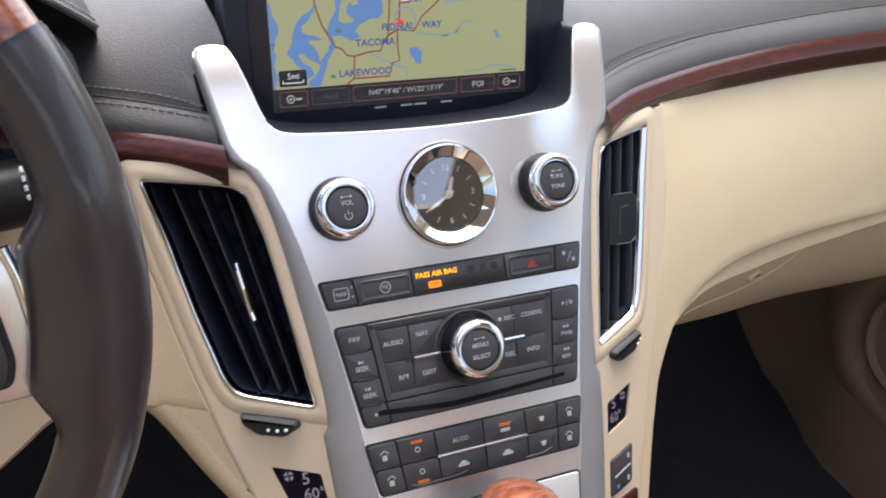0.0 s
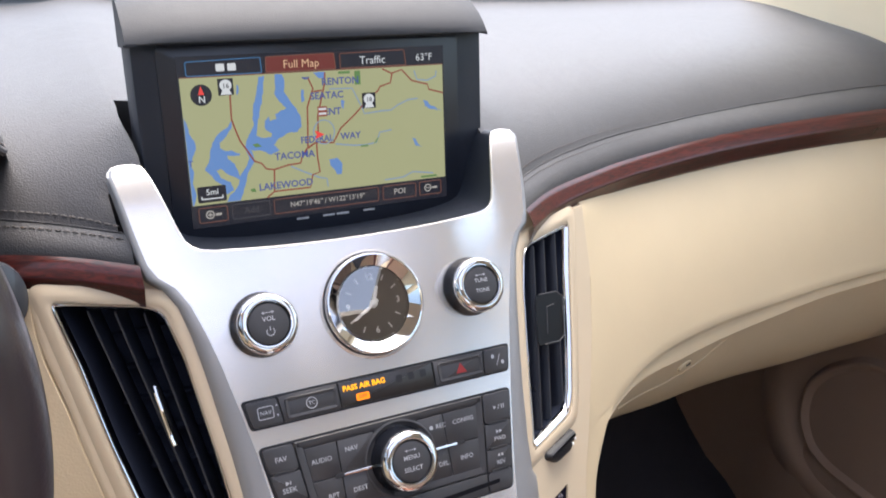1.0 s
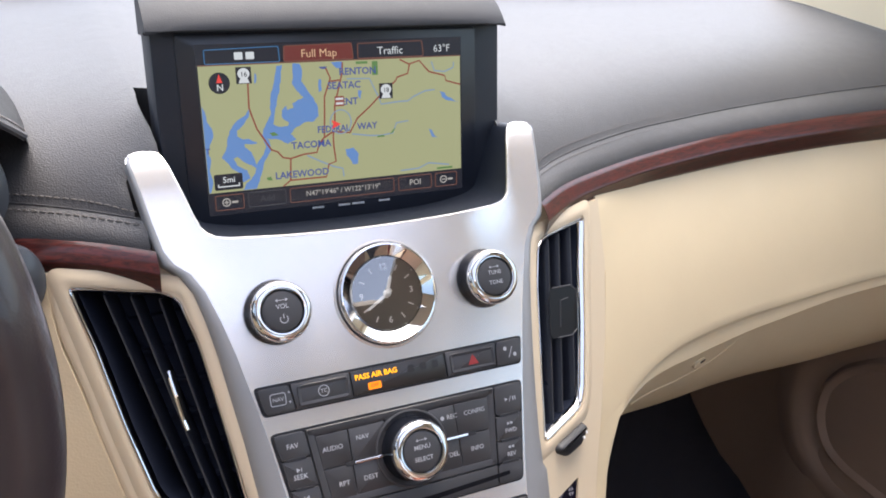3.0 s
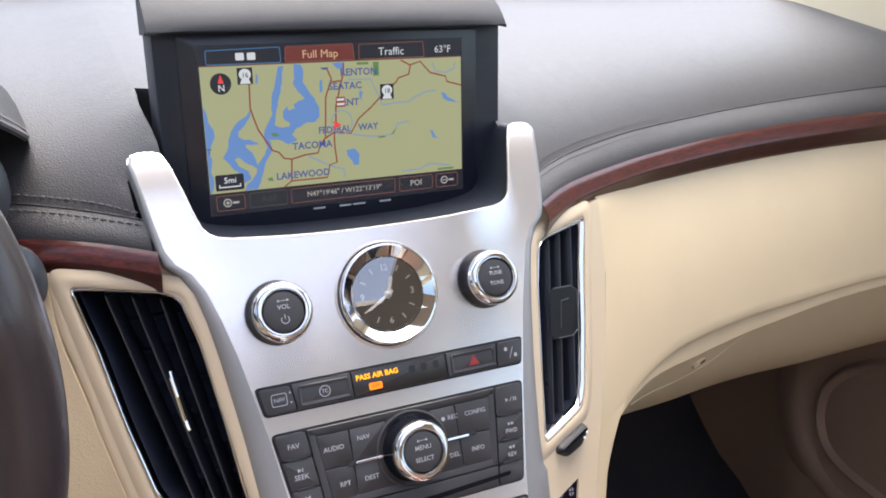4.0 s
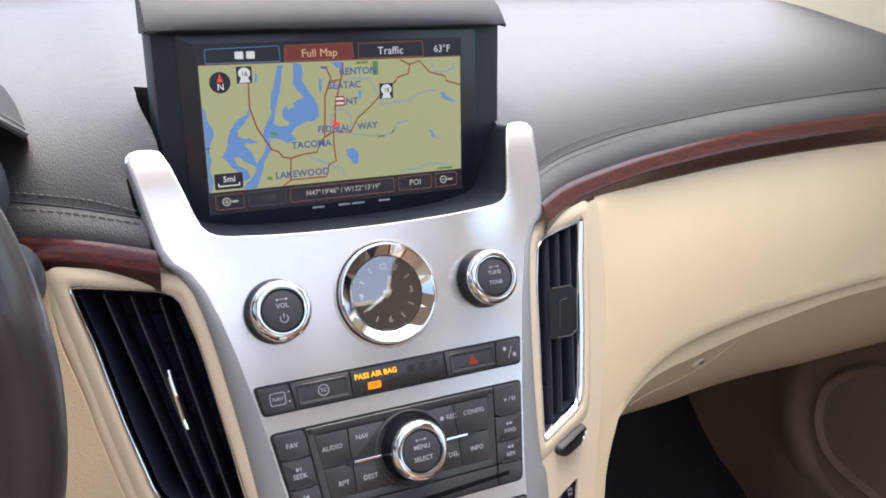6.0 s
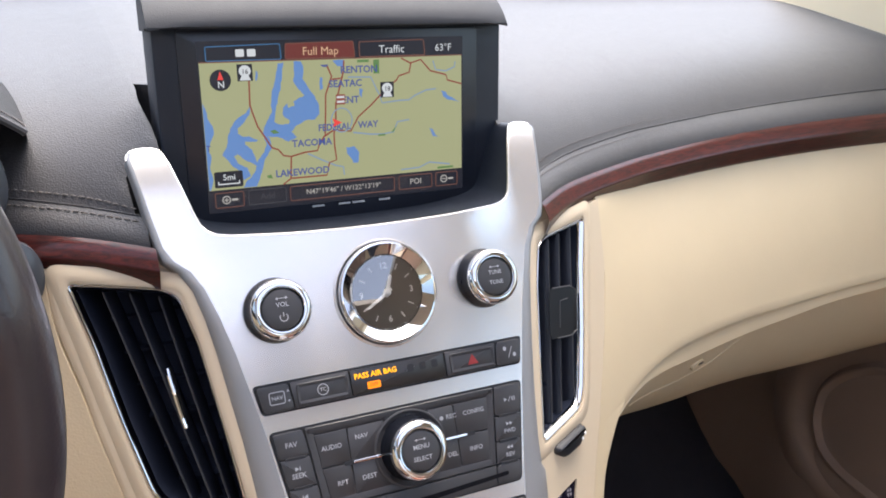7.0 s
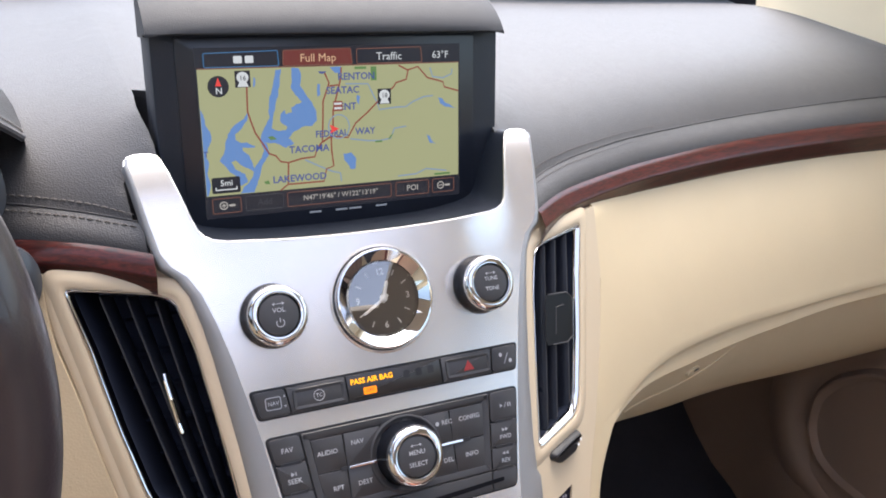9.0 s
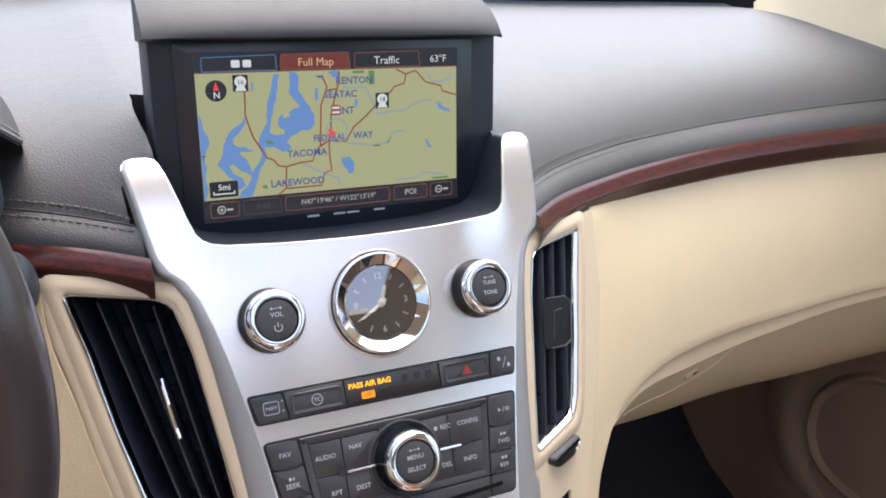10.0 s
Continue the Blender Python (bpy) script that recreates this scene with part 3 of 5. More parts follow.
def on_under(x, t):
    col = under_col(x, 0)
    k = t * 10
    i = min(9, int(k))
    return Vector(col[2 + i]).lerp(Vector(col[3 + i]), k - i)


part("latch_ridge", tube([on_under(0.232 + (0.386 - 0.232) * i / 12, 0.17 - 0.16 * (i / 12) ** 4) + Vector((0, 0.0008, -0.0002)) for i in range(13)], 0.0015, 8), BEIGE, dash, smooth=True)
LOCK = Matrix.Translation(on_under(0.328, 0.085) + Vector((0, -0.0022, 0.0008))) @ pose(0, 0, 0, 98, 0, 18) @ MM
lock = part("lock_barrel", lathe([(0, 0.6), (4.2, 0.5), (5.6, 0), (5.8, -3)], 20), BEIGE, dash, "small round beige glove box lock", m=LOCK @ Matrix.Diagonal((1.7, 0.9, 1, 1)), smooth=True)
part("keyhole", slab(rounded(rect(-0.6, 0.2, 4.8, 2.2), 0.8), 0.3, 0.9, 0.1), MATT_BLACK, lock, m=LOCK @ Matrix.Diagonal((1.4, 1.2, 1, 1)))
# beige side of the console below the vents, turning in to the footwell
EZ = (0.33, 0.386, 0.414, 0.4451, 0.4519, 0.461, 0.470, 0.4785)


TIGHT = ((0.0015, 0.002, 0.0005), (0.0022, 0.006, 0.001))
SOFT = ((0.004, 0.0010, 0.002), (0.008, 0.004, 0.004), (0.012, 0.009, 0.006), (0.0155, 0.017, 0.008), (0.0175, 0.029, 0.010), (0.0175, 0.05, 0.012))


def knee_strip(side, zs, czs, cxs, cys, ezs, exs, low_x, low_y, turn=TIGHT):
    """The strip between the cheek and the footwell, folded inward at its edge."""
    grid = []
    for z in zs:
        cx, cy = interp(z, czs, cxs), interp(z, czs, cys)
        if z < czs[0]:
            cx, cy = cxs[0] - (czs[0] - z) * low_x, cys[0] - (czs[0] - z) * low_y
        ex = interp(z, ezs, exs)
        row = []
        for t in (0, 0.2, 0.4, 0.6, 0.8, 1):
            x = cx - 0.0015 + (ex - cx + 0.0015) * t
            row.append((side * x, fascia(x, z, cx, cy) + 0.0002, z))
        ey = row[-1][1]
        row += [(side * (ex + dx), ey + dy, z - dz) for dx, dy, dz in turn] + [(side * (ex - 0.012), 0.3, z)]
        grid.append(row)
    return sheet(grid)


part("side_panel", knee_strip(1, (0.4785, 0.474, 0.470, 0.4656, 0.461, 0.4519, 0.4451, 0.434, 0.42, 0.405, 0.385, 0.36, 0.33), CREASE_Z, CREASE_X, CREASE_Y,
                              EZ, (0.121, 0.137, 0.146, 0.1604, 0.1655, 0.1745, 0.184, 0.1985), 0.3, 0.67), BEIGE, dash, "beige console side below the vent", smooth=True)

# driver's side, seen past the wheel
grid = fascia_grid(-1, GROOVE_X, GROOVE_Y, GROOVE_Z, lambda x: 0.489 - 0.05 * smoothstep(0.215, 0.30, abs(x)))
last = grid[-1]
for dz, dy in ((-0.003, 0.001), (-0.006, 0.004), (-0.010, 0.014), (-0.010, 0.2)):
    grid.append([(x, y + dy * smoothstep(0.16, 0.21, abs(x)) + 0.0008, z + dz) for x, y, z in last])
part("lower_fascia", sheet(grid), BEIGE_GRAIN, dash, "grained beige driver side fascia", smooth=True)
part("side_panel", knee_strip(-1, (0.4905, 0.487, 0.482, 0.476, 0.468, 0.46, 0.45, 0.44, 0.425, 0.41, 0.39, 0.37, 0.34), GROOVE_Z, GROOVE_X, GROOVE_Y,
                              (0.34, 0.40, 0.4404, 0.4549, 0.4754, 0.4842, 0.4931), (0.100, 0.117, 0.131, 0.146, 0.162, 0.170, 0.182), 0.3, 0.66, SOFT), BEIGE_GRAIN, dash,
     "beige console side beside the driver's knee", smooth=True)

# ---- centre stack: silver faceplate with two arms round the display, beige cheeks ----
stack = thing("centre_stack", (0, -0.05, 0.5), "satin silver centre stack with two arms and beige cheeks", "centre console")
EDGE = [  # height, end of the flat, outer edge, its depth
    (-250, 57, 85, -14), (-216, 61, 88, -14), (-170, 69.5, 93, -13), (-131, 74, 95, -11), (-126, 74.5, 91.6, -8), (-105, 77.5, 92.6, -8),
    (-70, 83, 96, -8), (-50, 87, 98.6, -8), (-21, 93, 102.4, -7), (0, 98.5, 106, -7), (17, 104, 110.4, -8), (28, 110, 116.4, -9),
    (35, 118, 124, -10), (43, 122.5, 126.3, -11), (60, 126, 129.3, -13.5), (80, 129.5, 132.3, -17), (95, 132.2, 134.8, -20), (100.5, 131.2, 133.4, -21.5)]
INNER = [(0, -250), (0, -216), (0, -170), (0, -131), (0, -126), (0, -105), (0, -70), (0, -50), (0, -21), (0, 0), (0, 17), (0, 28),
         (0, 44.5), (55, 46.8), (88, 51.5), (103, 64), (112, 91), (120, 101.2)]


def face_w(u, v):
    a = interp(v, (-60, 0, 17, 35, 56, 70, 80, 90, 96, 102), (0, 2.0, 4.0, 7.2, 10.2, 12.2, 14.0, 16.4, 18.2, 20.5))
    return -a * smoothstep(55, 112, abs(u))


def half_rows(steps=4):
    out = []
    for (a, b), (c, d) in zip(zip(EDGE, EDGE[1:]), zip(INNER, INNER[1:])):
        for k in range(steps):
            t = k / steps
            out.append(([a[i] + (b[i] - a[i]) * t for i in range(4)], [c[i] + (d[i] - c[i]) * t for i in range(2)]))
    out.append((list(EDGE[-1]), list(INNER[-1])))
    return out


U_PATH = [(0, 40.8), (20, 41.0), (40, 41.5), (55, 42.2), (72, 43.6), (85, 45.0), (92.5, 46.6), (97.5, 49.2), (101, 53.6), (103.8, 62), (107.6, 76),
          (112, 91), (114.8, 98), (116.6, 100.6), (121, 102)]


def u_height(u):
    return interp(u, [p[0] for p in U_PATH], [p[1] for p in U_PATH])


for side in (-1, 1):
    grid = []
    for (v, ub, ue, we), (iu, iv) in half_rows():
        if iv > 44.4:
            iv = u_height(iu)
        row = []
        n = 16
        for k in range(n + 1):
            t = (k / n)
            u, vv = iu + (ub - iu) * t, iv + (v - iv) * t
            row.append((side * u, vv, face_w(u, vv)))
        wb = face_w(ub, v)
        we = min(we, wb - 1.5)
        for k in range(1, 7):
            a = math.pi / 2 * k / 6
            row.append((side * (ub + (ue - ub) * math.sin(a)), v, wb + (we - wb) * (1 - math.cos(a))))
        row.append((side * (ue + 0.3), v, we - 9))
        grid.append(row)
    part("faceplate", sheet([row[:-7] for row in grid]), SILVER, stack, "satin silver half of the faceplate with its arm", m=PANEL, smooth=True)
    part("side_edge", sheet([row[-8:] for row in grid]), EDGE_SHADE, stack, "rounded outer edge of the silver faceplate, shade painted in", m=PANEL, smooth=True)

# rounded bright lip round the U-shaped opening, and the tips of the arms
lip = [(-u, v) for u, v in U_PATH[::-1]] + U_PATH[1:]
part("opening_lip", tube([(u, v, face_w(u, v) - 1.0) for u, v in lip], 1.1, 8), SILVER, stack, "rounded silver lip", m=PANEL, smooth=True)
for side in (-1, 1):
    tip = [(119, 101.6), (124, 102.2), (128, 102.0), (131.6, 100.8), (133.6, 98.4), (134.0, 95.5)]
    part("arm_edge", tube([(side * u, v, face_w(u, v) - 2.3) for u, v in tip], 1.3, 8), SILVER, stack, m=PANEL, smooth=True)
# dark tray between the silver and the display
to_screen = SCREEN.inverted() @ PANEL
tray = []
for k, (w, grow) in enumerate(((None, 0), (-0.5, 0.4), (None, 1), (None, 2), (-10, 0))):
    row = []
    for u, v in lip:
        p = to_screen @ Vector((u, v, face_w(u, v) - 2.2))
        f = (0, 0.02, 0.5, 1.0, 1.0)[k]
        q = Vector((p.x * (1 - 0.02 * f), p.y - 5 * f * (1 - smoothstep(60, 105, abs(u))), p.z * (1 - f) + -4 * f))
        row.append(q)
    if k != 1:
        tray.append(row)
part("tray", sheet(tray), HOUSING, stack, "charcoal tray round the display foot", m=SCREEN, smooth=True)

# wood trim that starts below the rocker on the passenger's side
part("wood_trim", slab(rounded([(-36, -181), (-10, -178), (-14, -214), (-44, -214)], 2), -2, 1.2, 0.6), WOOD, stack, "glossy red wood trim", m=VENT, smooth=True)

# storage lid low on the stack
lid_line = rounded([(-60, -238), (60, -238), (65.5, -187), (-65.5, -187)], 4)
part("lid_gap", slab(lid_line, -3, 0.25, 0), MATT_BLACK, stack, "dark joint round the lid", m=PANEL)
part("storage_lid", slab(inset(lid_line, 1.4), -1, 1.6, 0.8), LID_SILVER, stack, "pale silver storage lid", m=PANEL, smooth=True)

# ---- beige cheeks beside the faceplate ----
CHROME_LINE = rounded([(43.8, 73.2), (-7, 62.3), (-16, 57.2), (-23.2, 30), (-29.8, -16), (-34.8, -57), (-37.6, -72.6), (-3, -62), (8, -58.2), (14, -49), (24.5, -8), (33.6, 36)], 5)
VENT_OUT = [(45.8, 76.2), (-18.6, 61.2), (-25, 29), (-31.4, -17), (-39.6, -75.4), (10.5, -61.2), (16.8, -49), (26.4, -9)]
LCD_LINE = rounded([(-4.5, -104.5), (-33.5, -112.5), (-36, -134), (-12.5, -128)], 2)
ROCKER_LINE = rounded([(-10, -146), (-36.5, -151.5), (-39.5, -177), (-14.5, -172)], 2.5)
WHEEL_SLOT = rounded([(7.6, -70.4), (-25.2, -78.6), (-26.0, -82), (-16, -86.8), (-1, -83.4), (7, -76)], 2)
for side in (-1, 1):
    m = (FLIP if side < 0 else ID) @ VENT
    outer = CHEEK_RIGHT if side > 0 else CHEEK_LEFT
    inner = [(-50, -215), (-44, -150), (-42.5, -96), (-45, -86), (-44, -72), (-40, -50), (-34, -10), (-27, 40), (-21, 62), (-10, 69)]
    soft = 0.6 if side > 0 else 4.0
    part("cheek", plate_with_holes(inset(outer + inner, soft), [inset(CHROME_LINE, 1.0), LCD_LINE, ROCKER_LINE], -1.0, 3, soft=soft), BEIGE_TRIM, stack,
         "beige plastic cheek with the side vent", m=m, smooth=True)
    part("cheek_filler", plate_with_holes([(74, 100), (74, 82), (44, 76), (-10, 65.5), (-24, 62), (-4, 84)], [], -5.0, 4), BEIGE_TRIM, stack, m=m)
    # softly raised surround of the vent
    bm = bmesh.new()
    rings(bm, [[(x, y, w) for x, y in rounded(inset(VENT_OUT, -g), 7 + g * 0.6, 6)]
               for g, w in ((8.4, -1.2), (7.2, -0.7), (5.4, -0.1), (3.2, 0.4), (0.8, 0.5), (-0.8, 0.0), (-1.2, -2.5))], False, False)
    part("vent_surround", bm, BEIGE_TRIM, stack, "raised beige vent surround", m=m, smooth=True)

# ---- navigation display ----
nav = thing("navigation_display", (0, 0.02, 0.66), "pop-up navigation display with charcoal hood showing a road map", "display")
prof = [(0, 24.5), (0, 22.0), (10.8, 21.4), (12.2, 22.3), (12.2, 24.3), (10.8, 27.6), (6.5, 33), (0, 39), (-9, 45.5), (-20, 51), (-40, 56.5), (-40, 20)]
bm = bmesh.new()
loops = []
for i in range(29):
    u = -115.5 + 232 * (i / 28)
    a = abs(u - 0.5) / 116
    loops.append([(u * (1 - 0.012 * smoothstep(0, -40, w)), v - (2.2 * a ** 2 + 2.0 * a ** 14) * (v > 24), w * (1 - 0.06 * a ** 10) if w > 0 else w) for w, v in prof])
rings(bm, loops)
part("hood", bm, HOOD, nav, "grained charcoal hood over the screen", m=SCREEN, smooth=True)
part("housing", slab(rounded(rect(-112.5, -112, 117.5, 24), 3), -38, -0.5, 1.5), HOUSING, nav, "charcoal housing", m=SCREEN, smooth=True)
face = part("screen_bezel", slab(rounded(rect(-99, -110, 99, 20.5), 3), -2, 0.3, 0.6), GLOSS_BLACK, nav, "gloss black screen bezel", m=SCREEN, smooth=True)
Z0 = 0.6
part("screen_field", flat(rect(-88, -90, 88, 14), Z0), S_BLACK, face, m=SCREEN)
part("map_land", flat(rect(-87, -75.6, 87, 1.5), Z0 + 0.25), S_LAND, face, "pale green map land", m=SCREEN)
def ragged(pts, amp=0.8):
    """A coastline with small bays between its corners; the map's edge stays straight."""
    out = []
    for i in range(len(pts)):
        a, b = Vector(pts[i]), Vector(pts[(i + 1) % len(pts)])
        out.append(tuple(a))
        edge = abs(a.x) > 86 and abs(b.x) > 86 or abs(a.y) > 74 and abs(b.y) > 74
        k = 0 if edge else int((b - a).length / 2.2)
        for j in range(1, k + 1):
            s = (b - a).normalized()
            out.append(tuple(a + (b - a) * j / (k + 1) + Vector((-s.y, s.x)) * coast.uniform(-amp, amp)))
    return out


coast = random.Random(5)
SOUND_WEST = [(-39.5, 0), (-41, -6), (-44.5, -18.5), (-45.5, -25), (-45, -29.5), (-50.5, -38.5), (-51.5, -42.5), (-47.5, -44.5), (-41, -45.5)]
SOUND_SOUTH = [(-35.5, -48.5), (-30, -46), (-33.5, -42.5), (-31, -39.5), (-24.5, -36), (-17.5, -35.5), (-14.5, -32.5), (-14.5, -27), (-17, -21)]
SOUND_EAST = [(-21.5, -14.5), (-24.5, -10), (-23.5, -3.5), (-25, 0.8), (-29.5, 0.8), (-29.5, -6.5), (-30.5, -11), (-27.5, -16), (-23.5, -20), (-31, -23.5)]
SOUND_ISLE = [(-30.5, -26.5), (-34.5, -27.5), (-35, -24.5), (-38, -27.5), (-38, -32), (-34, -35), (-35, -37.5), (-40, -37.5), (-44, -35.5), (-42.5, -28), (-38.5, -14), (-36, 0.5)]
INLET_NORTH = [(-58, -24.5), (-61, -29), (-67.5, -33), (-71.5, -38), (-73.5, -45), (-74.5, -49.5), (-77.5, -54), (-75, -56.5), (-71.5, -61.5), (-66.5, -64.5), (-65.5, -70.5)]
INLET_SOUTH = [(-61, -68.5), (-62.5, -63), (-68.5, -59.5), (-70.5, -55), (-68, -54), (-65, -57), (-56.5, -62.5), (-56, -60.5), (-59, -52), (-63, -48.5)]
INLET_HEAD = [(-63, -46.5), (-55.5, -47), (-55, -46), (-60, -43.5), (-64, -43.5), (-67, -41.5), (-67, -38), (-62.5, -34.5), (-59, -30)]


def water(pts):
    part("map_water", flat(ragged(pts, 0.35), Z0 + 0.5), S_WATER, face, m=SCREEN)


water(SOUND_WEST + SOUND_SOUTH + SOUND_EAST + SOUND_ISLE)
water(INLET_NORTH + INLET_SOUTH + INLET_HEAD)
water([(-51.3, -43), (-47.6, -45), (-46.5, -51.5), (-51.5, -59), (-54, -67), (-57.5, -75.2), (-66, -75.2), (-63.5, -71), (-60.5, -69), (-57.5, -65), (-55.5, -58.5), (-51.5, -54), (-49.5, -49.5)])
water([(-86.8, -22), (-85, -27), (-84.5, -31.5), (-82, -35.5), (-81.5, -41), (-84, -45.5), (-85.5, -50), (-84, -55), (-85.5, -61), (-84, -69), (-86, -75.2), (-86.8, -75.2)])
for pts in ([(2.5, -55), (8, -54.5), (11.5, -59), (10.5, -65.5), (7, -65.5), (5.5, -62), (3, -59)], [(62.5, -46), (65, -47), (67, -51), (70, -53), (65, -52)],
            [(71.5, -21.5), (75, -22.5), (76, -24.5), (81.5, -27.5), (85.5, -29.5), (77.5, -28), (73, -25.5)], [(-13, -9.5), (-11.5, -9.5), (-11.5, -16.5), (-13.5, -17.5)],
            [(-4.5, 0.8), (3.5, 0.8), (3, -3.5), (-1, -3)], [(-53.5, -4), (-52.5, -4.5), (-53, -9.5), (-54, -10)], [(13, -17.5), (15.5, -18.5), (14.5, -23.5), (13, -21.5)]):
    water(pts)


def stream(*pts):
    part("map_stream", ribbon(pts, 0.9, Z0 + 0.75), S_STREAM, face, m=SCREEN)


def road(*pts):
    part("map_road", ribbon(pts, 1.0, Z0 + 1.0), S_ROAD, face, m=SCREEN)


stream((5.5, -10), (21, -10.5), (25, -19), (27, -22.5), (28.5, -27.5), (40.5, -26.5), (47.5, -26.5), (52.5, -23.5), (60.5, -20.5), (67.5, -20))
stream((7.5, -45.5), (20, -47.5), (28, -48), (36, -47), (39, -40.5), (47.5, -39.5))
stream((65.5, -1.5), (67.5, -7.5), (75, -8.5), (81.5, -6), (82, -2.5))
stream((41, -73), (54.5, -72.5), (62, -69.5), (77.5, -72))
stream((-23.5, -57), (-14, -62), (-5.5, -66), (0, -67.5), (0.5, -73))
road((-58, -8.5), (-58.5, -24.5), (-57, -30), (-54.5, -38), (-50, -45.5), (-46.5, -51.5), (-42.5, -53), (-39.5, -57), (-34.5, -58), (-25.5, -56), (-17, -55.5), (-15.5, -51), (-12, -46.5), (-5.5, -43))
road((-8.5, -2), (-5.5, -9), (-10, -20.5), (-10.5, -31), (-11.5, -45.5))
road((-5.5, -11), (0.5, -10.5))
road((3, 0.5), (2.5, -6), (0, -14.5), (-3.5, -26.5), (-4, -38), (-5.5, -45), (-5.5, -52.5), (-4.5, -62.5), (-9.5, -64), (-11.5, -72), (-35.5, -72), (-40.5, -75.4))
road((-11.5, -46.5), (-5.5, -43), (6, -44.5), (11.5, -35.5), (20.5, -28.5), (27, -22.5), (31.5, -18.5), (39, -13), (40.5, -10.5), (48, -8.5), (49.5, -2))
road((42.5, 0.8), (49, -2.5), (56.5, -0.5), (63.5, -8), (75, -11), (76, -14.5), (86.7, -17.5))
road((-34.5, -58), (-35.5, -72))
for pts in (rect(23, -8.4, 27, 0.4), [(25, -49), (30, -49), (30, -47.8), (25, -48)], [(34, -47.6), (36, -46.8), (38.4, -43.4), (36, -45)], [(-47, -41), (-44, -40.4), (-41, -42.6), (-45, -43)],
            [(-51, -69), (-48, -68.4), (-47, -71), (-50, -70.6)], rect(12, -1, 20, 0.6), rect(68, -74.6, 80, -73.2)):
    part("map_park", flat(pts, Z0 + 0.9), S_GREEN, face, m=SCREEN)
for word, u, v, size, wide in (("RENTON", 13, -5.5, 6.2, 1.0), ("SEATAC", 3.5, -14, 6.2, 1.0), ("KENT", 4.5, -24.5, 6.2, 1.0), ("FEDERAL", -5, -41.3, 6.0, 0.92), ("WAY", 18, -41, 6.0, 1.0),
                               ("TACOMA", -20.5, -50.2, 6.2, 1.0), ("LAKEWOOD", -27.5, -68.5, 6.2, 1.0), ("T", -85.5, -49.5, 5, 1.0)):
    letters(word, size, (u, v, Z0 + 1.25), SCREEN, S_NAVY, face, "map_name", stretch=wide, bold=0.02)
# compass, route shields and the car's mark
part("compass_disc", flat([(-75.2 + 6.4 * math.cos(a * 0.3491), -8.8 + 6.4 * math.sin(a * 0.3491)) for a in range(18)], Z0 + 1.3), S_BLACK, face, m=SCREEN)
part("compass_needle", flat([(-77, -8.6), (-73.4, -8.6), (-75.2, -3.4)], Z0 + 1.5), S_RED, face, m=SCREEN)
letters("N", 5.5, (-75.0, -11.6, Z0 + 1.5), SCREEN, S_WHITE, face, "compass_letter")
for u, v, num in ((-60.3, -4.8, "16"), (32, -19, "18")):
    part("shield_field", flat(rect(u - 4.7, v - 5, u + 4.7, v + 5), Z0 + 1.3), S_BLACK, face, m=SCREEN)
    part("shield", flat([(u + 3.7 * math.cos(a * 0.4488), v + 1 + 3.4 * math.sin(a * 0.4488)) for a in range(14)], Z0 + 1.45), S_WHITE, face, m=SCREEN)
    part("shield", flat([(u - 3.4, v - 4.6), (u + 3.4, v - 4.6), (u + 1.8, v - 1), (u - 1.8, v - 1)], Z0 + 1.55), S_WHITE, face, m=SCREEN)
    letters(num, 4.2, (u, v + 0.5, Z0 + 1.7), SCREEN, S_DIM, face, "route_number")
part("shield", flat([(-10 + 3.2 * math.cos(a * 0.5236), -0.2 + 3.0 * math.sin(a * 0.5236)) for a in range(7, 12)], Z0 + 1.4), S_NAVY, face, m=SCREEN)
part("shield_field", flat(rect(-3.4, -27, 2.8, -20.6), Z0 + 1.3), S_ROAD, face, m=SCREEN)
for v in (-22.3, -25.2):
    part("shield", flat(rect(-2.8, v - 0.7, 2.2, v + 0.7), Z0 + 1.45), S_WHITE, face, m=SCREEN)
part("position_ring", frame_ring([(0 + 7.4 * math.cos(a * 0.2618), -37 + 8 * math.sin(a * 0.2618)) for a in range(24)], 0.7, Z0 + 1.1, Z0 + 1.25, 0.05), S_STREAM, face, m=SCREEN)
part("car_arrow", flat([(-6.4, -41.2), (-5.2, -38.4), (-6.4, -35.4), (0, -38.4)], Z0 + 1.6), S_RED, face, m=SCREEN)
# tabs above the map
for pts, fill, line in (([(-83, 2.2), (-37, 2.2), (-37.5, 12), (-83, 11)], S_BLACK, S_BLUELINE), ([(-35, 2.2), (11, 2.2), (10, 12.6), (-34.5, 12)], S_MAROON, S_COPPER),
                        ([(13.5, 2.2), (60, 2.2), (59, 12.6), (13.5, 12)], S_BLACK, S_COPPER)):
    o = rounded(pts, 1.4)
    part("tab", flat(o, Z0 + 0.5), fill, face, m=SCREEN)
    part("tab_line", frame_ring(o, 0.55, Z0 + 0.5, Z0 + 0.8, 0.05), line, face, m=SCREEN)
part("tab_line", flat(rect(-87, 1.4, 87, 2.1), Z0 + 0.95), S_COPPER, face, m=SCREEN)
letters("Full Map", 7.0, (-12, 6.6, Z0 + 1.0), SCREEN, S_PEACH, face, "tab_name", bold=0.0)
letters("Traffic", 7.0, (36, 6.6, Z0 + 1.0), SCREEN, S_WHITE, face, "tab_name", bold=0.0)
letters("63°F", 6.6, (73, 6.8, Z0 + 1.0), SCREEN, S_WHITE, face, "temperature", bold=0.0)
for u in (-62.5, -55.5):
    part("tab_mark", flat(rounded(rect(u - 2.6, 4.6, u + 2.6, 9), 0.8), Z0 + 1.0), S_WHITE, face, m=SCREEN)
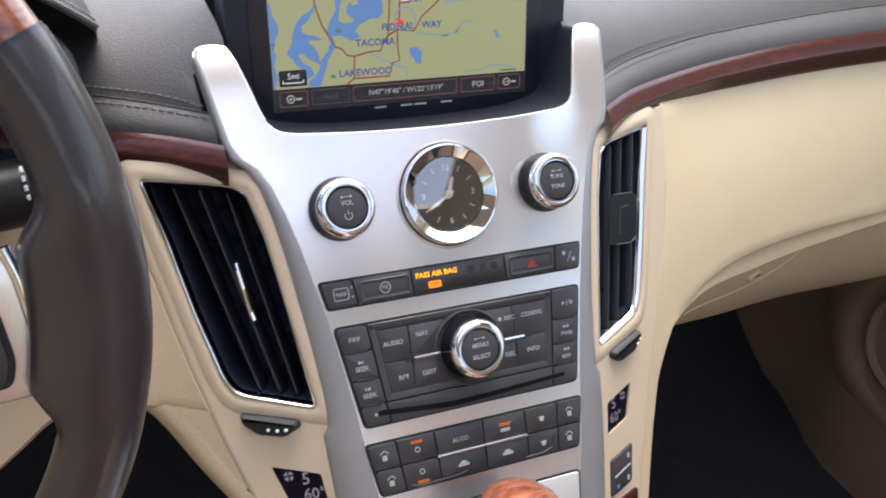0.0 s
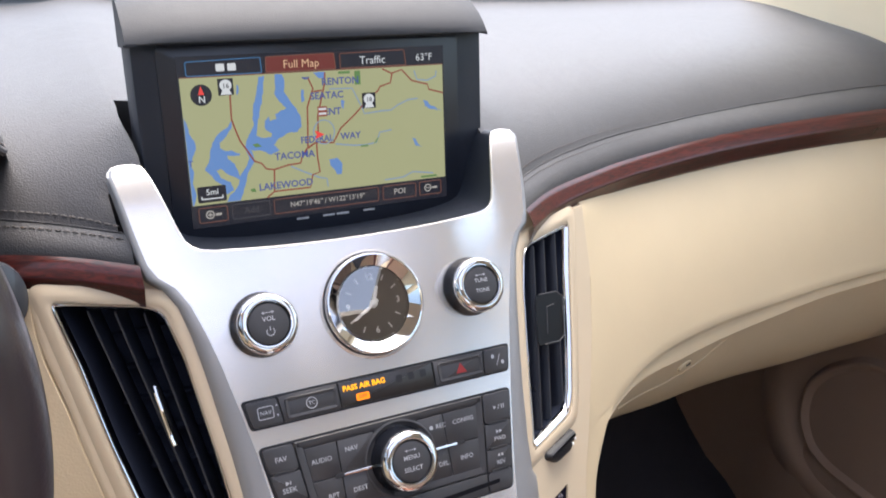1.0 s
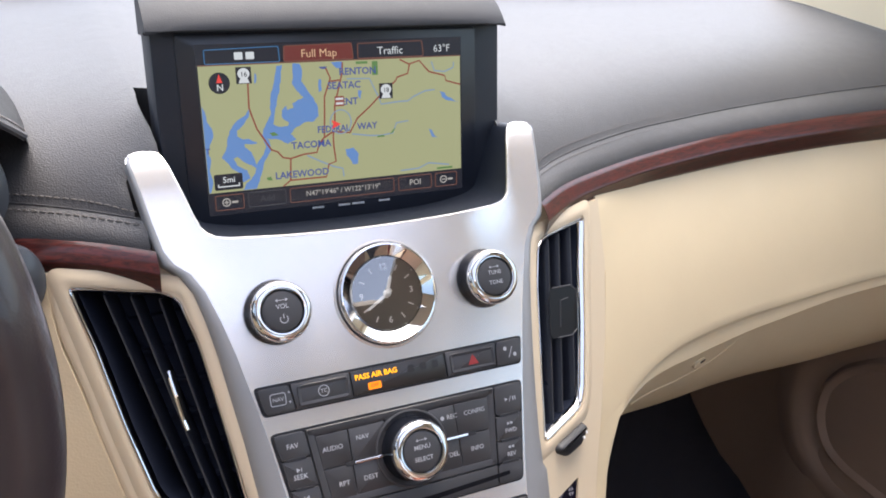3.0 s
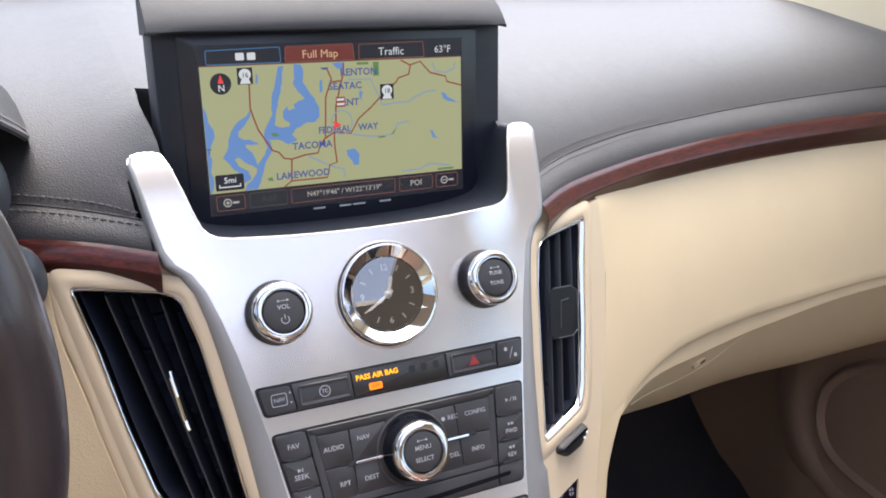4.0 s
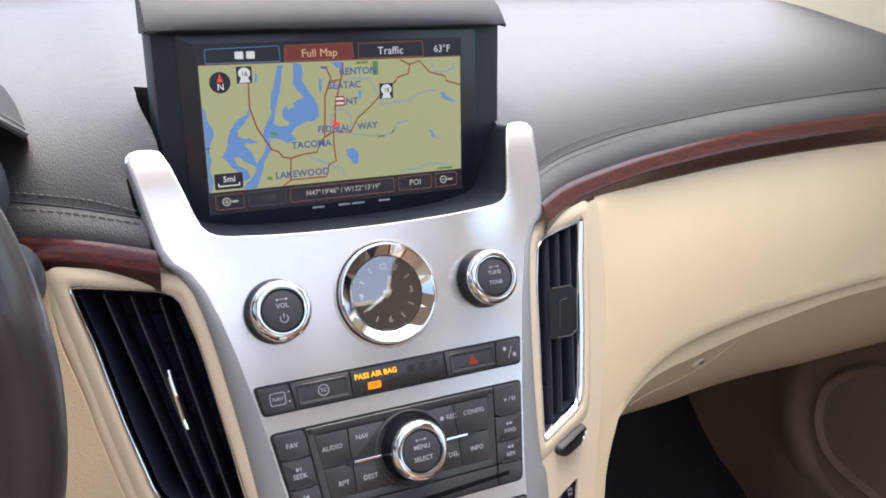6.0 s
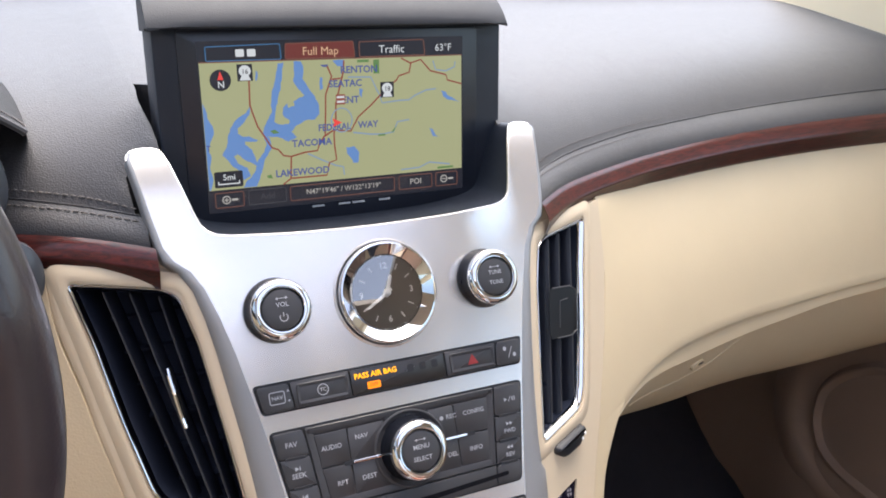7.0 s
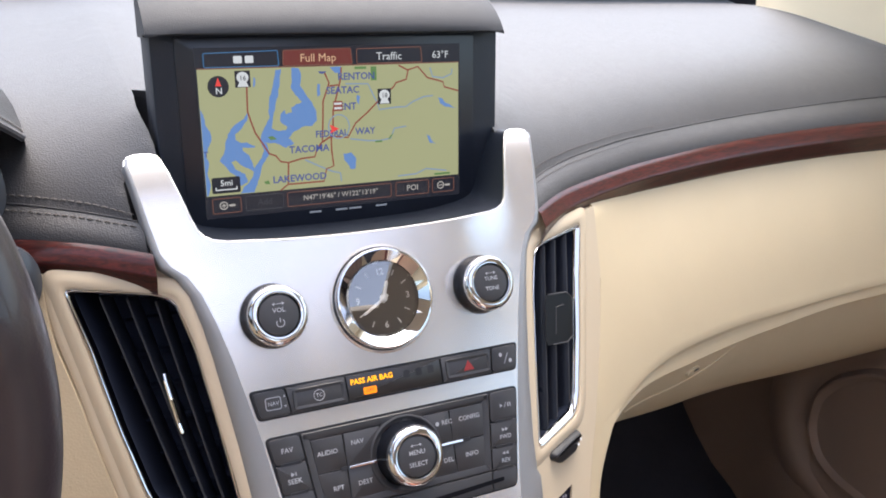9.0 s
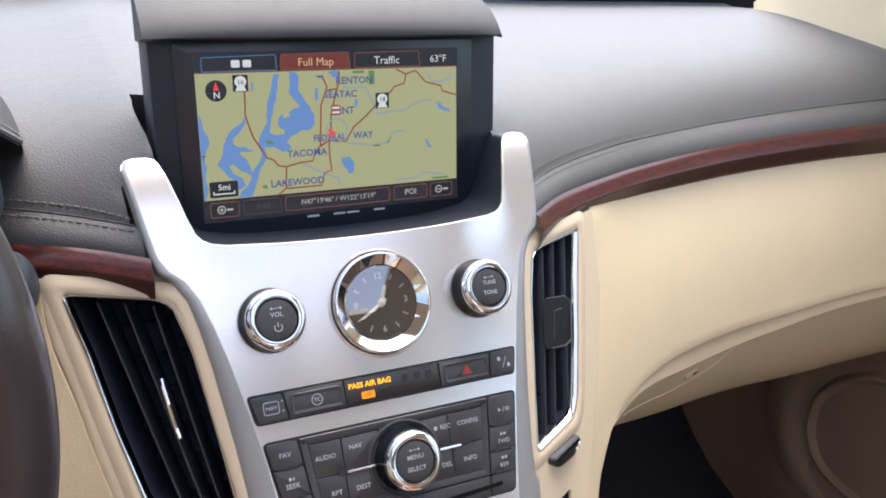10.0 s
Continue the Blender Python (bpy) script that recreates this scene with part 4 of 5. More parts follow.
# keys below the map
for u0, u1, line in ((-84, -66, S_COPPER), (-63.5, -39, S_DIM), (-36.5, 36, S_COPPER), (39, 64, S_COPPER), (66.5, 83.5, S_COPPER)):
    o = rounded(rect(u0, -87, u1, -77.2), 1.4)
    part("screen_key", frame_ring(o, 0.5, Z0 + 0.4, Z0 + 0.7, 0.05), line, face, m=SCREEN)
part("scale_box", flat(rounded(rect(-83.5, -74, -66, -64), 1.2), Z0 + 1.3), S_BLACK, face, m=SCREEN)
letters("5mi", 5.2, (-74.5, -67.8, Z0 + 1.5), SCREEN, S_WHITE, face, "scale_text")
for pts in (rect(-81.5, -72.2, -68, -71.4), rect(-81.5, -71.4, -80.8, -70), rect(-68.7, -71.4, -68, -70)):
    part("scale_bar", flat(pts, Z0 + 1.5), S_WHITE, face, m=SCREEN)
letters("Add", 5.6, (-51, -82, Z0 + 0.8), SCREEN, S_DIM, face, "key_name")
letters("N47°19'46\" / W122°13'19\"", 4.7, (0, -82, Z0 + 0.8), SCREEN, S_GREY, face, "key_name")
letters("POI", 5.6, (51.5, -82, Z0 + 0.8), SCREEN, S_GREY, face, "key_name")
for u, s in ((-77, "+"), (73, "-")):
    part("zoom_ring", frame_ring([(u + 2.7 * math.cos(a * 0.3927), -82 + 2.7 * math.sin(a * 0.3927)) for a in range(16)], 0.7, Z0 + 0.5, Z0 + 0.8, 0.05), S_GREY, face, m=SCREEN)
    part("zoom_sign", flat(rect(u - 1.4, -82.35, u + 1.4, -81.65), Z0 + 0.8), S_GREY, face, m=SCREEN)
    if s == "+":
        part("zoom_sign", flat(rect(u - 0.35, -83.4, u + 0.35, -80.6), Z0 + 0.9), S_GREY, face, m=SCREEN)
    part("zoom_grip", flat(rounded(rect(u + 3.2, -82.8, u + 7.2, -81.4), 0.5), Z0 + 0.8), S_GREY, face, m=SCREEN)
# small marks printed under the screen
for u0, u1 in ((-22, -14), (-4, 4), (5.5, 14), (24.5, 32.5)):
    part("printed_mark", slab(rect(u0, -92.6, u1, -91.4), 0.6, 0.9, 0), LEGEND, nav, m=SCREEN)

# ---- round dash clock ----
CLOCK = PANEL @ Matrix.Translation((0.8, -0.4, 4.5)) @ Matrix.Diagonal((0.982, 0.982, 1, 1))
CLOCK_DIAL = CLOCK @ Matrix.Translation((0, 0, -1.0))
clock = thing("dash_clock", PANEL @ Vector((0, 0, 0)), "round analogue clock with chrome bezel and dark dial", "clock")
part("seat_ring", lathe([(30.0, -4.6), (32.2, -4.6), (32.2, -4.0), (31.0, -3.8)], 64), MATT_BLACK, clock, "thin dark ring", m=CLOCK, smooth=True)
part("outer_ring", lathe([(32.0, -4.8), (32.2, -3.9), (32.9, -3.6), (33.7, -3.9), (34.0, -4.7)], 64), SILVER, clock, "thin silver ring", m=CLOCK, smooth=True)
part("chrome_bezel", lathe([(31.2, -6.2), (31.3, 0.2), (30.6, 1.2), (29.8, 1.3), (29.0, 0.7), (27.0, -0.7), (22.3, -4.0), (21.6, -4.4)], 96), CHROME, clock, "chrome bezel", m=CLOCK, smooth=True)
part("dial", lathe([(0, -3.0), (21.9, -3.0), (22, -3.6)], 64), DIAL, clock, "dark brown dial", m=CLOCK_DIAL)
for i in range(12):
    a = radians(90 - 30 * i)
    r = 17.2
    if i % 3 == 0:
        letters(str(i or 12), 5.4, (r * 0.96 * math.cos(a), r * 0.96 * math.sin(a), -2.7), CLOCK_DIAL, WHITE, clock, "numeral", bold=0.03)
    else:
        part("marker", slab(rect(-1.9, -0.4, 1.9, 0.4), -3.0, -2.6, 0), WHITE, clock,
             m=CLOCK_DIAL @ Matrix.Translation((r * math.cos(a), r * math.sin(a), 0)) @ pose(0, 0, 0, 0, 0, math.degrees(a)))
part("hour_hand", slab([(-1.2, -3), (1.2, -3), (1.1, 10), (0, 11.5), (-1.1, 10)], -2.2, -1.7, 0.1), WHITE, clock, m=CLOCK_DIAL @ pose(0, 0, 0, 0, 0, -20))
part("minute_hand", slab([(-1.0, -3.5), (1.0, -3.5), (0.8, 15.5), (0, 17), (-0.8, 15.5)], -1.6, -1.2, 0.1), WHITE, clock, m=CLOCK_DIAL @ pose(0, 0, 0, 0, 0, 121))
part("hand_boss", lathe([(0, -1.1), (2.0, -1.1), (2.5, -1.4), (2.5, -2.6)], 20), WHITE, clock, m=CLOCK_DIAL, smooth=True)
pane = bpy.data.materials.new("clock_glass")
pane.use_nodes = True
pt = pane.node_tree
pt.nodes.remove(pt.nodes["Principled BSDF"])
gl, tr, fr, mx = [pt.nodes.new(k) for k in ("ShaderNodeBsdfGlossy", "ShaderNodeBsdfTransparent", "ShaderNodeFresnel", "ShaderNodeMixShader")]
gl.inputs["Roughness"].default_value, fr.inputs["IOR"].default_value = 0.02, 3.2
pt.links.new(fr.outputs["Fac"], mx.inputs["Fac"])
pt.links.new(tr.outputs["BSDF"], mx.inputs[1])
pt.links.new(gl.outputs["BSDF"], mx.inputs[2])
pt.links.new(mx.outputs["Shader"], pt.nodes["Material Output"].inputs["Surface"])
glass = part("clock_lens", lathe([(23.0, -1.6), (12, -0.95), (0, -0.75)], 48), pane, clock, "clear lens", m=CLOCK_DIAL, smooth=True, fix=False)
glass.visible_shadow = False


# ---- knobs ----
def knob(name, u, v, k, lines, label, face_w1):
    t = thing(name, PANEL @ Vector((u, v, 0)), label, "knob", "chrome ringed knobs on the stack")
    m = PANEL @ Matrix.Translation((u, v, 0))
    h = face_w1
    part("skirt", lathe([(18.6 * k, -1), (18.9 * k, 1.2), (18.5 * k, 3.0), (17.6 * k, 5.0), (16.9 * k, 8), (16.5 * k, h - 4), (12 * k, h - 3)], 56), KNOB_BLACK, t, "black rubber skirt", m=m, smooth=True)
    part("chrome_ring", lathe([(16.0 * k, h - 5.5), (17.2 * k, h - 4.4), (17.3 * k, h - 2.6), (16.0 * k, h - 0.6), (14.0 * k, h + 0.4), (12.4 * k, h + 0.1), (11.8 * k, h - 1.2), (11.6 * k, h - 3)], 64), CHROME, t, "chrome ring", m=m, smooth=True)
    cap = part("cap", lathe([(11.6 * k, h - 2), (11.4 * k, h - 0.7), (10.4 * k, h - 0.3), (6, h + 0.1), (0, h + 0.2)], 48), BUTTON, t, "soft grey cap", m=m, smooth=True)
    for kind, a, b, s in lines:
        if kind == "arrow":
            part("legend", ribbon([(-2.6, b), (2.6, b)], 0.35, h + 0.5), LEGEND, cap, m=m)
            for q in (-1, 1):
                part("legend", flat([(q * 3.6, b), (q * 2.2, b + 0.9), (q * 2.2, b - 0.9)], h + 0.5), LEGEND, cap, m=m)
        elif kind == "power":
            arc = [(a + 2.2 * math.sin(x * 0.2), b + 2.2 * math.cos(x * 0.2)) for x in range(4, 28)]
            part("legend", ribbon(arc, 0.5, h + 0.5), LEGEND, cap, m=m)
            part("legend", ribbon([(a, b + 0.4), (a, b + 2.9)], 0.5, h + 0.5), LEGEND, cap, m=m)
        else:
            letters(kind, s * 0.9, (a, b, h + 0.5), m, LEGEND, cap)
    return t


knob("volume_knob", -67.2, -0.8, 1.0, (("arrow", 0, 6.2, 0), ("VOL", 0, 2.6, 4.2), ("power", 0, -4.5, 0)), "round volume knob with chrome ring and grey cap", 17.0)
knob("tuning_knob", 67.2, -1, 1.0, (("arrow", 0, 6.0, 0), ("TUNE", 0, 2.6, 3.9), ("TONE", 0, -3.6, 3.9)), "round tuning knob with chrome ring and grey cap", 17.0)
knob("menu_knob", 0.4, -94.4, 1.03, (("arrow", 0, 6.6, 0), ("MENU", 0, 2.4, 4.2), ("SELECT", 0, -4.4, 4.0)), "large menu knob with chrome ring among the audio keys", 19.0)


# ---- rows of keys ----
def across(u0, u1, v, rows):
    """The left or right end of a row that narrows downward."""
    (va, a), (vb, b) = rows
    t = (v - va) / (vb - va)
    return a + (b - a) * t


def key(parent, corners, w=2.0, name="key", material=None, label="", r=0.6, c=0.5, gap=0.35):
    o = rounded(inset(corners, gap), r, 3)
    return part(name, slab(o, -2, w, c), material or BUTTON, parent, label, m=PANEL, smooth=True)


def quad(a_top, b_top, a_low, b_low, vt, vl):
    return [(a_low, vl), (b_low, vl), (b_top, vt), (a_top, vt)]


def well(parent, corners, grow=1.0, r=3.0):
    part("well", slab(rounded(inset(corners, -grow), r), -3, 0.35, 0.1), MATT_BLACK, parent, "thin black joint round the keys", m=PANEL)


bar = thing("switch_bar", PANEL @ Vector((0, -50, 0)), "narrow bar of grey switches with amber airbag telltale", "switch panel")
whole = quad(-86, 86, -83, 83, -42.2, -57.8)
well(bar, whole)
CUT = [(-86, -83), (-67, -64.8), (-30.8, -30.2), (31, 31), (67.2, 65.3), (86, 83)]
keys = []
for i, (a, b) in enumerate(zip(CUT, CUT[1:])):
    keys.append(key(bar, quad(a[0], b[0], a[1], b[1], -42.2, -57.8), 1.8 if i == 2 else 2.2, "telltale_lens" if i == 2 else "switch",
                    BUTTON_DARK if i == 2 else BUTTON, r=2.4 if i in (0, 4) else 0.5))
for i, (u0, u1) in ((1, (-61, -34)), (3, (36, 63))):
    dip = rounded(rect(u0 - 2, -56.2, u1 + 2, -44.2), 2)
    part("finger_dip", dish(dip, 1.8, 2.9, 1.0, 0.9, 0.3), BUTTON, keys[i], "shallow finger dip with rounded rim", m=PANEL, smooth=True)
letters("PASS AIR BAG", 4.4, (-14.5, -46.8, 2.1), PANEL, ORANGE, keys[2], "telltale_text", bold=0.03)
part("telltale_lamp", flat(rounded(rect(-20.5, -55.2, -12.2, -51), 0.8), 2.0), TELLTALE, keys[2], m=PANEL)
letters("OFF", 3.0, (-16.3, -53.1, 2.2), PANEL, BUTTON_DARK, keys[2], "telltale_text")
for u in (8, 16, 24):
    part("dark_icon", flat(rounded(rect(u - 2, -50, u + 2, -45.5), 1), 2.0), MATT_BLACK, keys[2], m=PANEL)
part("icon", frame_ring(rounded(rect(-79, -53.5, -69.8, -46.2), 1.6), 0.5, 2.2, 2.5, 0.05), LEGEND, keys[0], m=PANEL)
letters("NAV", 3.2, (-74.4, -49.9, 2.5), PANEL, LEGEND, keys[0])
for v in (-47.2, -51.8):
    part("icon", flat([(-68.6, v), (-67, v), (-67.8, v + (1.4 if v > -50 else -1.4))], 2.5), LEGEND, keys[0], m=PANEL)
part("icon", frame_ring([(-47.5 + 3.4 * math.cos(a * 0.3927), -50 + 3.4 * math.sin(a * 0.3927)) for a in range(16)], 0.45, 2.2, 2.5, 0.05), LEGEND, keys[1], m=PANEL)
letters("TC", 3.0, (-47.5, -50, 2.6), PANEL, LEGEND, keys[1])
part("hazard_triangle", flat([(46, -53), (53.5, -53), (49.7, -46.6)], 2.5), RED_PRINT, keys[3], "red hazard triangle", m=PANEL)
for u, v in ((73, -47.5), (79.5, -52)):
    part("icon", flat([(u + 1.2 * math.cos(a * 0.8), v + 1.4 * math.sin(a * 0.8)) for a in range(8)], 2.5), LEGEND, keys[4], m=PANEL)
part("icon", ribbon([(75, -53.5), (78.2, -46.8)], 0.45, 2.5), LEGEND, keys[4], m=PANEL)

# audio unit
radio = thing("audio_unit", PANEL @ Vector((0, -100, 0)), "grey audio control unit with disc slot and keys", "car radio")
VT, VL = -69.6, -130.0
whole = quad(-81, 81, -71, 71, VT, VL)
well(radio, whole, 1.0, 4)


def left_u(v, base=(-81, -71)):
    return base[0] + (base[1] - base[0]) * (v - VT) / (VL - VT)


LCOL, RCOL = (-62.2, -55.4), (60.8, 53.4)
for vs, words in (((VT, -85, -102, -117.5, VL), ("FAV", "SEEK", "SEEK", "")),):
    for i, (a, b) in enumerate(zip(vs, vs[1:])):
        k = key(radio, quad(left_u(a), left_u(a, LCOL), left_u(b), left_u(b, LCOL), a, b), 2.2, r=2.6 if i in (0, 3) else 0.6)
        mid, uc = (a + b) / 2, (left_u(a) + left_u(a, LCOL)) / 2
        if words[i]:
            letters(words[i], 4.0, (uc + 1, mid - (1.6 if i else 0), 2.5), PANEL, LEGEND, k)
        if i in (1, 2):
            s = 1 if i == 1 else -1
            part("legend", flat([(uc + 0.5 - s * 1.3, mid + 3.6), (uc + 0.5 - s * 1.3, mid + 1.2), (uc + 0.5 + s * 1.0, mid + 2.4)], 2.5), LEGEND, k, m=PANEL)
            part("legend", ribbon([(uc + 0.5 + s * 1.5, mid + 1.3), (uc + 0.5 + s * 1.5, mid + 3.5)], 0.5, 2.5), LEGEND, k, m=PANEL)
        if i == 3:
            part("indicator", lathe([(0, 0.3), (0.9, 0.3), (1.0, 0)], 10), LEGEND, k, m=PANEL @ Matrix.Translation((uc + 1, mid + 0.5, 2.1)))
        if i < 3:
            part("key_slot", slab(rounded(rect(left_u(b) + 3, b - 0.6, left_u(b, LCOL) - 3, b + 0.9), 0.6), 0, 2.5, 0.2), MATT_BLACK, k, m=PANEL)
vs, words = (VT, -88.5, -104, -117.5, VL), ("", "FWD", "REV", "")
for i, (a, b) in enumerate(zip(vs, vs[1:])):
    k = key(radio, quad(left_u(a, RCOL), left_u(a, (81, 71)), left_u(b, RCOL), left_u(b, (81, 71)), a, b), 2.2, r=2.6 if i in (0, 3) else 0.6)
    mid, uc = (a + b) / 2, (left_u(a, RCOL) + left_u(a, (81, 71))) / 2
    if words[i]:
        letters(words[i], 3.7, (uc - 0.5, mid - 2.2, 2.5), PANEL, LEGEND, k)
        s = 1 if words[i] == "FWD" else -1
        for d in (-1.4, 0.9):
            part("legend", flat([(uc + d - s, mid + 3.4), (uc + d - s, mid + 1.2), (uc + d + s, mid + 2.3)], 2.5), LEGEND, k, m=PANEL)
    if i == 0:
        part("legend", flat([(uc - 4, mid + 1.2), (uc - 4, mid - 1.2), (uc - 2, mid)], 2.5), LEGEND, k, m=PANEL)
        part("legend", ribbon([(uc - 1, mid - 1.5), (uc + 0.4, mid + 1.5)], 0.4, 2.5), LEGEND, k, m=PANEL)
        for d in (1.8, 3.3):
            part("legend", ribbon([(uc + d, mid - 1.3), (uc + d, mid + 1.3)], 0.7, 2.5), LEGEND, k, m=PANEL)
    if i < 3:
        part("key_slot", slab(rounded(rect(left_u(b, RCOL) + 3, b - 0.6, left_u(b, (81, 71)) - 3, b + 0.9), 0.6), 0, 2.5, 0.2), MATT_BLACK, k, m=PANEL)
# sunken field of eight keys round the menu knob
mid_field = quad(LCOL[0], RCOL[0], left_u(-117.5, LCOL), left_u(-117.5, RCOL), VT, -117.5)
part("key_field", dish(rounded(inset(mid_field, 0.35), 1.2), -2, 2.2, 3.4, 1.2), BUTTON, radio, "sunken key field with rounded rim", m=PANEL, smooth=True)
FV, FM, FB = -74.6, -94.6, -113.2
for a_t, b_t, a_b, b_b, t, b, word, du, dv in ((-57, -37.2, -55, -37.2, FV, FM, "AUDIO", -1, 1), (-37.2, -14, -37.2, -14, FV, FM, "NAV", -3.5, 3.5), (-55, -37.2, -52.4, -37.2, FM, FB, "RPT", 1.5, -1),
                                               (-37.2, -14, -37.2, -14, FM, FB, "DEST", -2, -1), (14, 31.6, 14, 31.6, FV, FM, "REC", 6.4, 3.0), (31.6, 55.6, 31.6, 53.4, FV, FM, "CONFIG", 1.6, 3),
                                               (14, 31.6, 14, 31.6, FM, FB, "DEL", 4.0, -0.5), (31.6, 53.4, 31.6, 51, FM, FB, "INFO", 1.0, 0)):
    k = key(radio, quad(a_t, b_t, a_b, b_b, t, b), 2.0, gap=0.25)
    uc, vc = (a_t + b_t + a_b + b_b) / 4 + du, (t + b) / 2 + dv
    letters(word, 3.9, (uc, vc, 2.3), PANEL, LEGEND, k)
    if word == "REC":
        part("legend", flat([(uc - 6.5 + 1.3 * math.cos(a * 0.6), vc + 1.3 * math.sin(a * 0.6)) for a in range(10)], 2.3), LEGEND, k, m=PANEL)
for a, b in ((-14, 0), (0, 14)):
    key(radio, rect(a, FV - 1.4, b, FV + 3.2), 2.0, gap=0.25)
part("knob_recess", lathe([(23.6, 1.6), (23.0, 2.6), (22.2, 2.8), (20.6, 2.0), (19.0, 0.8)], 56), BUTTON, radio, "rounded collar round the menu knob", m=PANEL @ Matrix.Translation((0.4, -94.6, 0)), smooth=True)
for a, b in ((-41, -18.6), (22.5, 43)):
    s = 1 if a > 0 else -1
    part("chrome_bar", slab(rounded(rect(a if s > 0 else a + 5, FM - 0.8, b - (5 if s > 0 else 0), FM + 0.8), 0.5), 1, 3.0, 0.4), CHROME, radio, "thin bright bar", m=PANEL)
    part("bar_slot", slab(rounded(rect(a - 0.4, FM - 1.2, b + 0.4, FM + 1.2), 0.8), 0, 2.3, 0.1), MATT_BLACK, radio, m=PANEL)
low_bar = quad(left_u(-117.5, LCOL), left_u(-117.5, RCOL), left_u(VL, LCOL), left_u(VL, RCOL), -117.5, VL)
part("slot_bar", slab(rounded(inset(low_bar, 0.35), 0.8), -2, 2.2, 0.5), BUTTON, radio, "bar below the keys", m=PANEL, smooth=True)
part("disc_slot", slab(rounded([(-62.5, -124.2), (-16, -128.6), (12, -127.6), (62, -125.0), (62.3, -122.6), (12, -124.6), (-16, -125.2), (-62.5, -121.2)], 0.8), 1.0, 2.45, 0), FRIT, radio, "thin black disc slot", m=PANEL)

# climate keys
clim = thing("climate_control_unit", PANEL @ Vector((0, -156, 0)), "two rows of grey climate keys with amber lamps", "climate control")
CT, CM, CL = -141.0, -156.6, -172.2
whole = quad(-72.5, 72.0, -67, 66.4, CT, CL)
well(clim, whole, 1.0, 3.5)
CC = [(-72.5, -67), (-54.8, -51.6), (-30.3, -29), (2.0, 1.4), (30.8, 30.6), (54, 51.2), (72.0, 66.4)]


def climate_key(i, row):
    a, b = CC[i], CC[i + 1]
    mid = lambda q: (q[0] + q[1]) / 2
    if row == 0:
        c = quad(a[0], b[0], mid(a), mid(b), CT, CM)
    else:
        c = quad(mid(a), mid(b), a[1], b[1], CM, CL)
    k = key(clim, c, 2.2, r=2.4 if i in (0, 5) else 0.6)
    u, v = sum(p[0] for p in c) / 4, (c[0][1] + c[2][1]) / 2
    return k, u, v


for i in range(6):
    for row in (0, 1):
        k, u, v = climate_key(i, row)
        if (i, row) == (2, 0):
            letters("AUTO", 3.8, (u, v - 0.5, 2.5), PANEL, LEGEND, k)
        elif i in (0, 5):
            part("icon", slab(rounded(rect(u - 1.5, v - 2.6, u + 1.5, v + 0.6), 0.6), 2.1, 2.5, 0.05), LEGEND, k, m=PANEL)
            part("icon", ribbon([(u - 2.2, v + 1.2), (u - 2.2, v + 1.9), (u, v + 3.4), (u + 2.2, v + 1.9), (u + 2.2, v + 1.2)], 0.7, 2.5), LEGEND, k, m=PANEL)
        elif i == 1:
            part("icon", frame_ring([(u + 1.8 * math.cos(a * 0.5236), v - 0.5 + (2 if row else 0) + 1.8 * math.sin(a * 0.5236)) for a in range(12)], 0.6, 2.2, 2.5, 0.05), LEGEND, k, m=PANEL)
            part("lamp", slab(rounded(rect(u - 3.6, v + (3.4 if not row else -5.4), u + 3.6, v + (5.2 if not row else -3.6)), 0.6), 2.0, 2.6, 0.1), AMBER, k, "amber lamp", m=PANEL)
        elif (i, row) == (3, 0):
            part("lamp", slab(rounded(rect(u - 4, v + 1.2, u + 4, v + 3.2), 0.6), 2.0, 2.6, 0.1), AMBER, k, "amber lamp", m=PANEL)
            part("icon", slab(rounded(rect(u - 3.2, v - 2.4, u + 3.2, v - 0.2), 0.8), 2.1, 2.5, 0.05), LEGEND, k, m=PANEL)
        elif i in (2, 3):
            part("icon", slab(rounded([(u - 3.6, v - 1.5), (u + 3.6, v - 1.5), (u + 3.6, v), (u + 2.0, v + 0.4), (u + 1.2, v + 1.8), (u - 1.4, v + 1.8), (u - 2.2, v + 0.4), (u - 3.6, v)], 0.5), 2.1, 2.5, 0.05), LEGEND, k, m=PANEL)
        else:
            part("icon", slab([(u - 2.0, v + 1.4), (u + 2.0, v + 1.4), (u + 1.0, v - 1.6), (u - 1.0, v - 1.6)], 2.1, 2.5, 0.05), LEGEND, k, m=PANEL)
part("chrome_bar", slab(rounded(rect(-30, CM - 0.9, 31, CM + 0.9), 0.6), 1, 3.0, 0.4), CHROME, clim, "thin bright bar", m=PANEL)
part("key_rim", tube([(-49, -169.5, 2.4), (-44, -171, 2.6), (-20, -170.6, 2.5), (-12, -169.4, 2.2)], 0.7, 6), BUTTON, clim, m=PANEL, smooth=True)
part("key_rim", tube([(28, -170.6, 2.4), (40, -170.4, 2.6), (47, -168, 2.6), (50, -160, 2.4)], 0.7, 6), BUTTON, clim, m=PANEL, smooth=True)


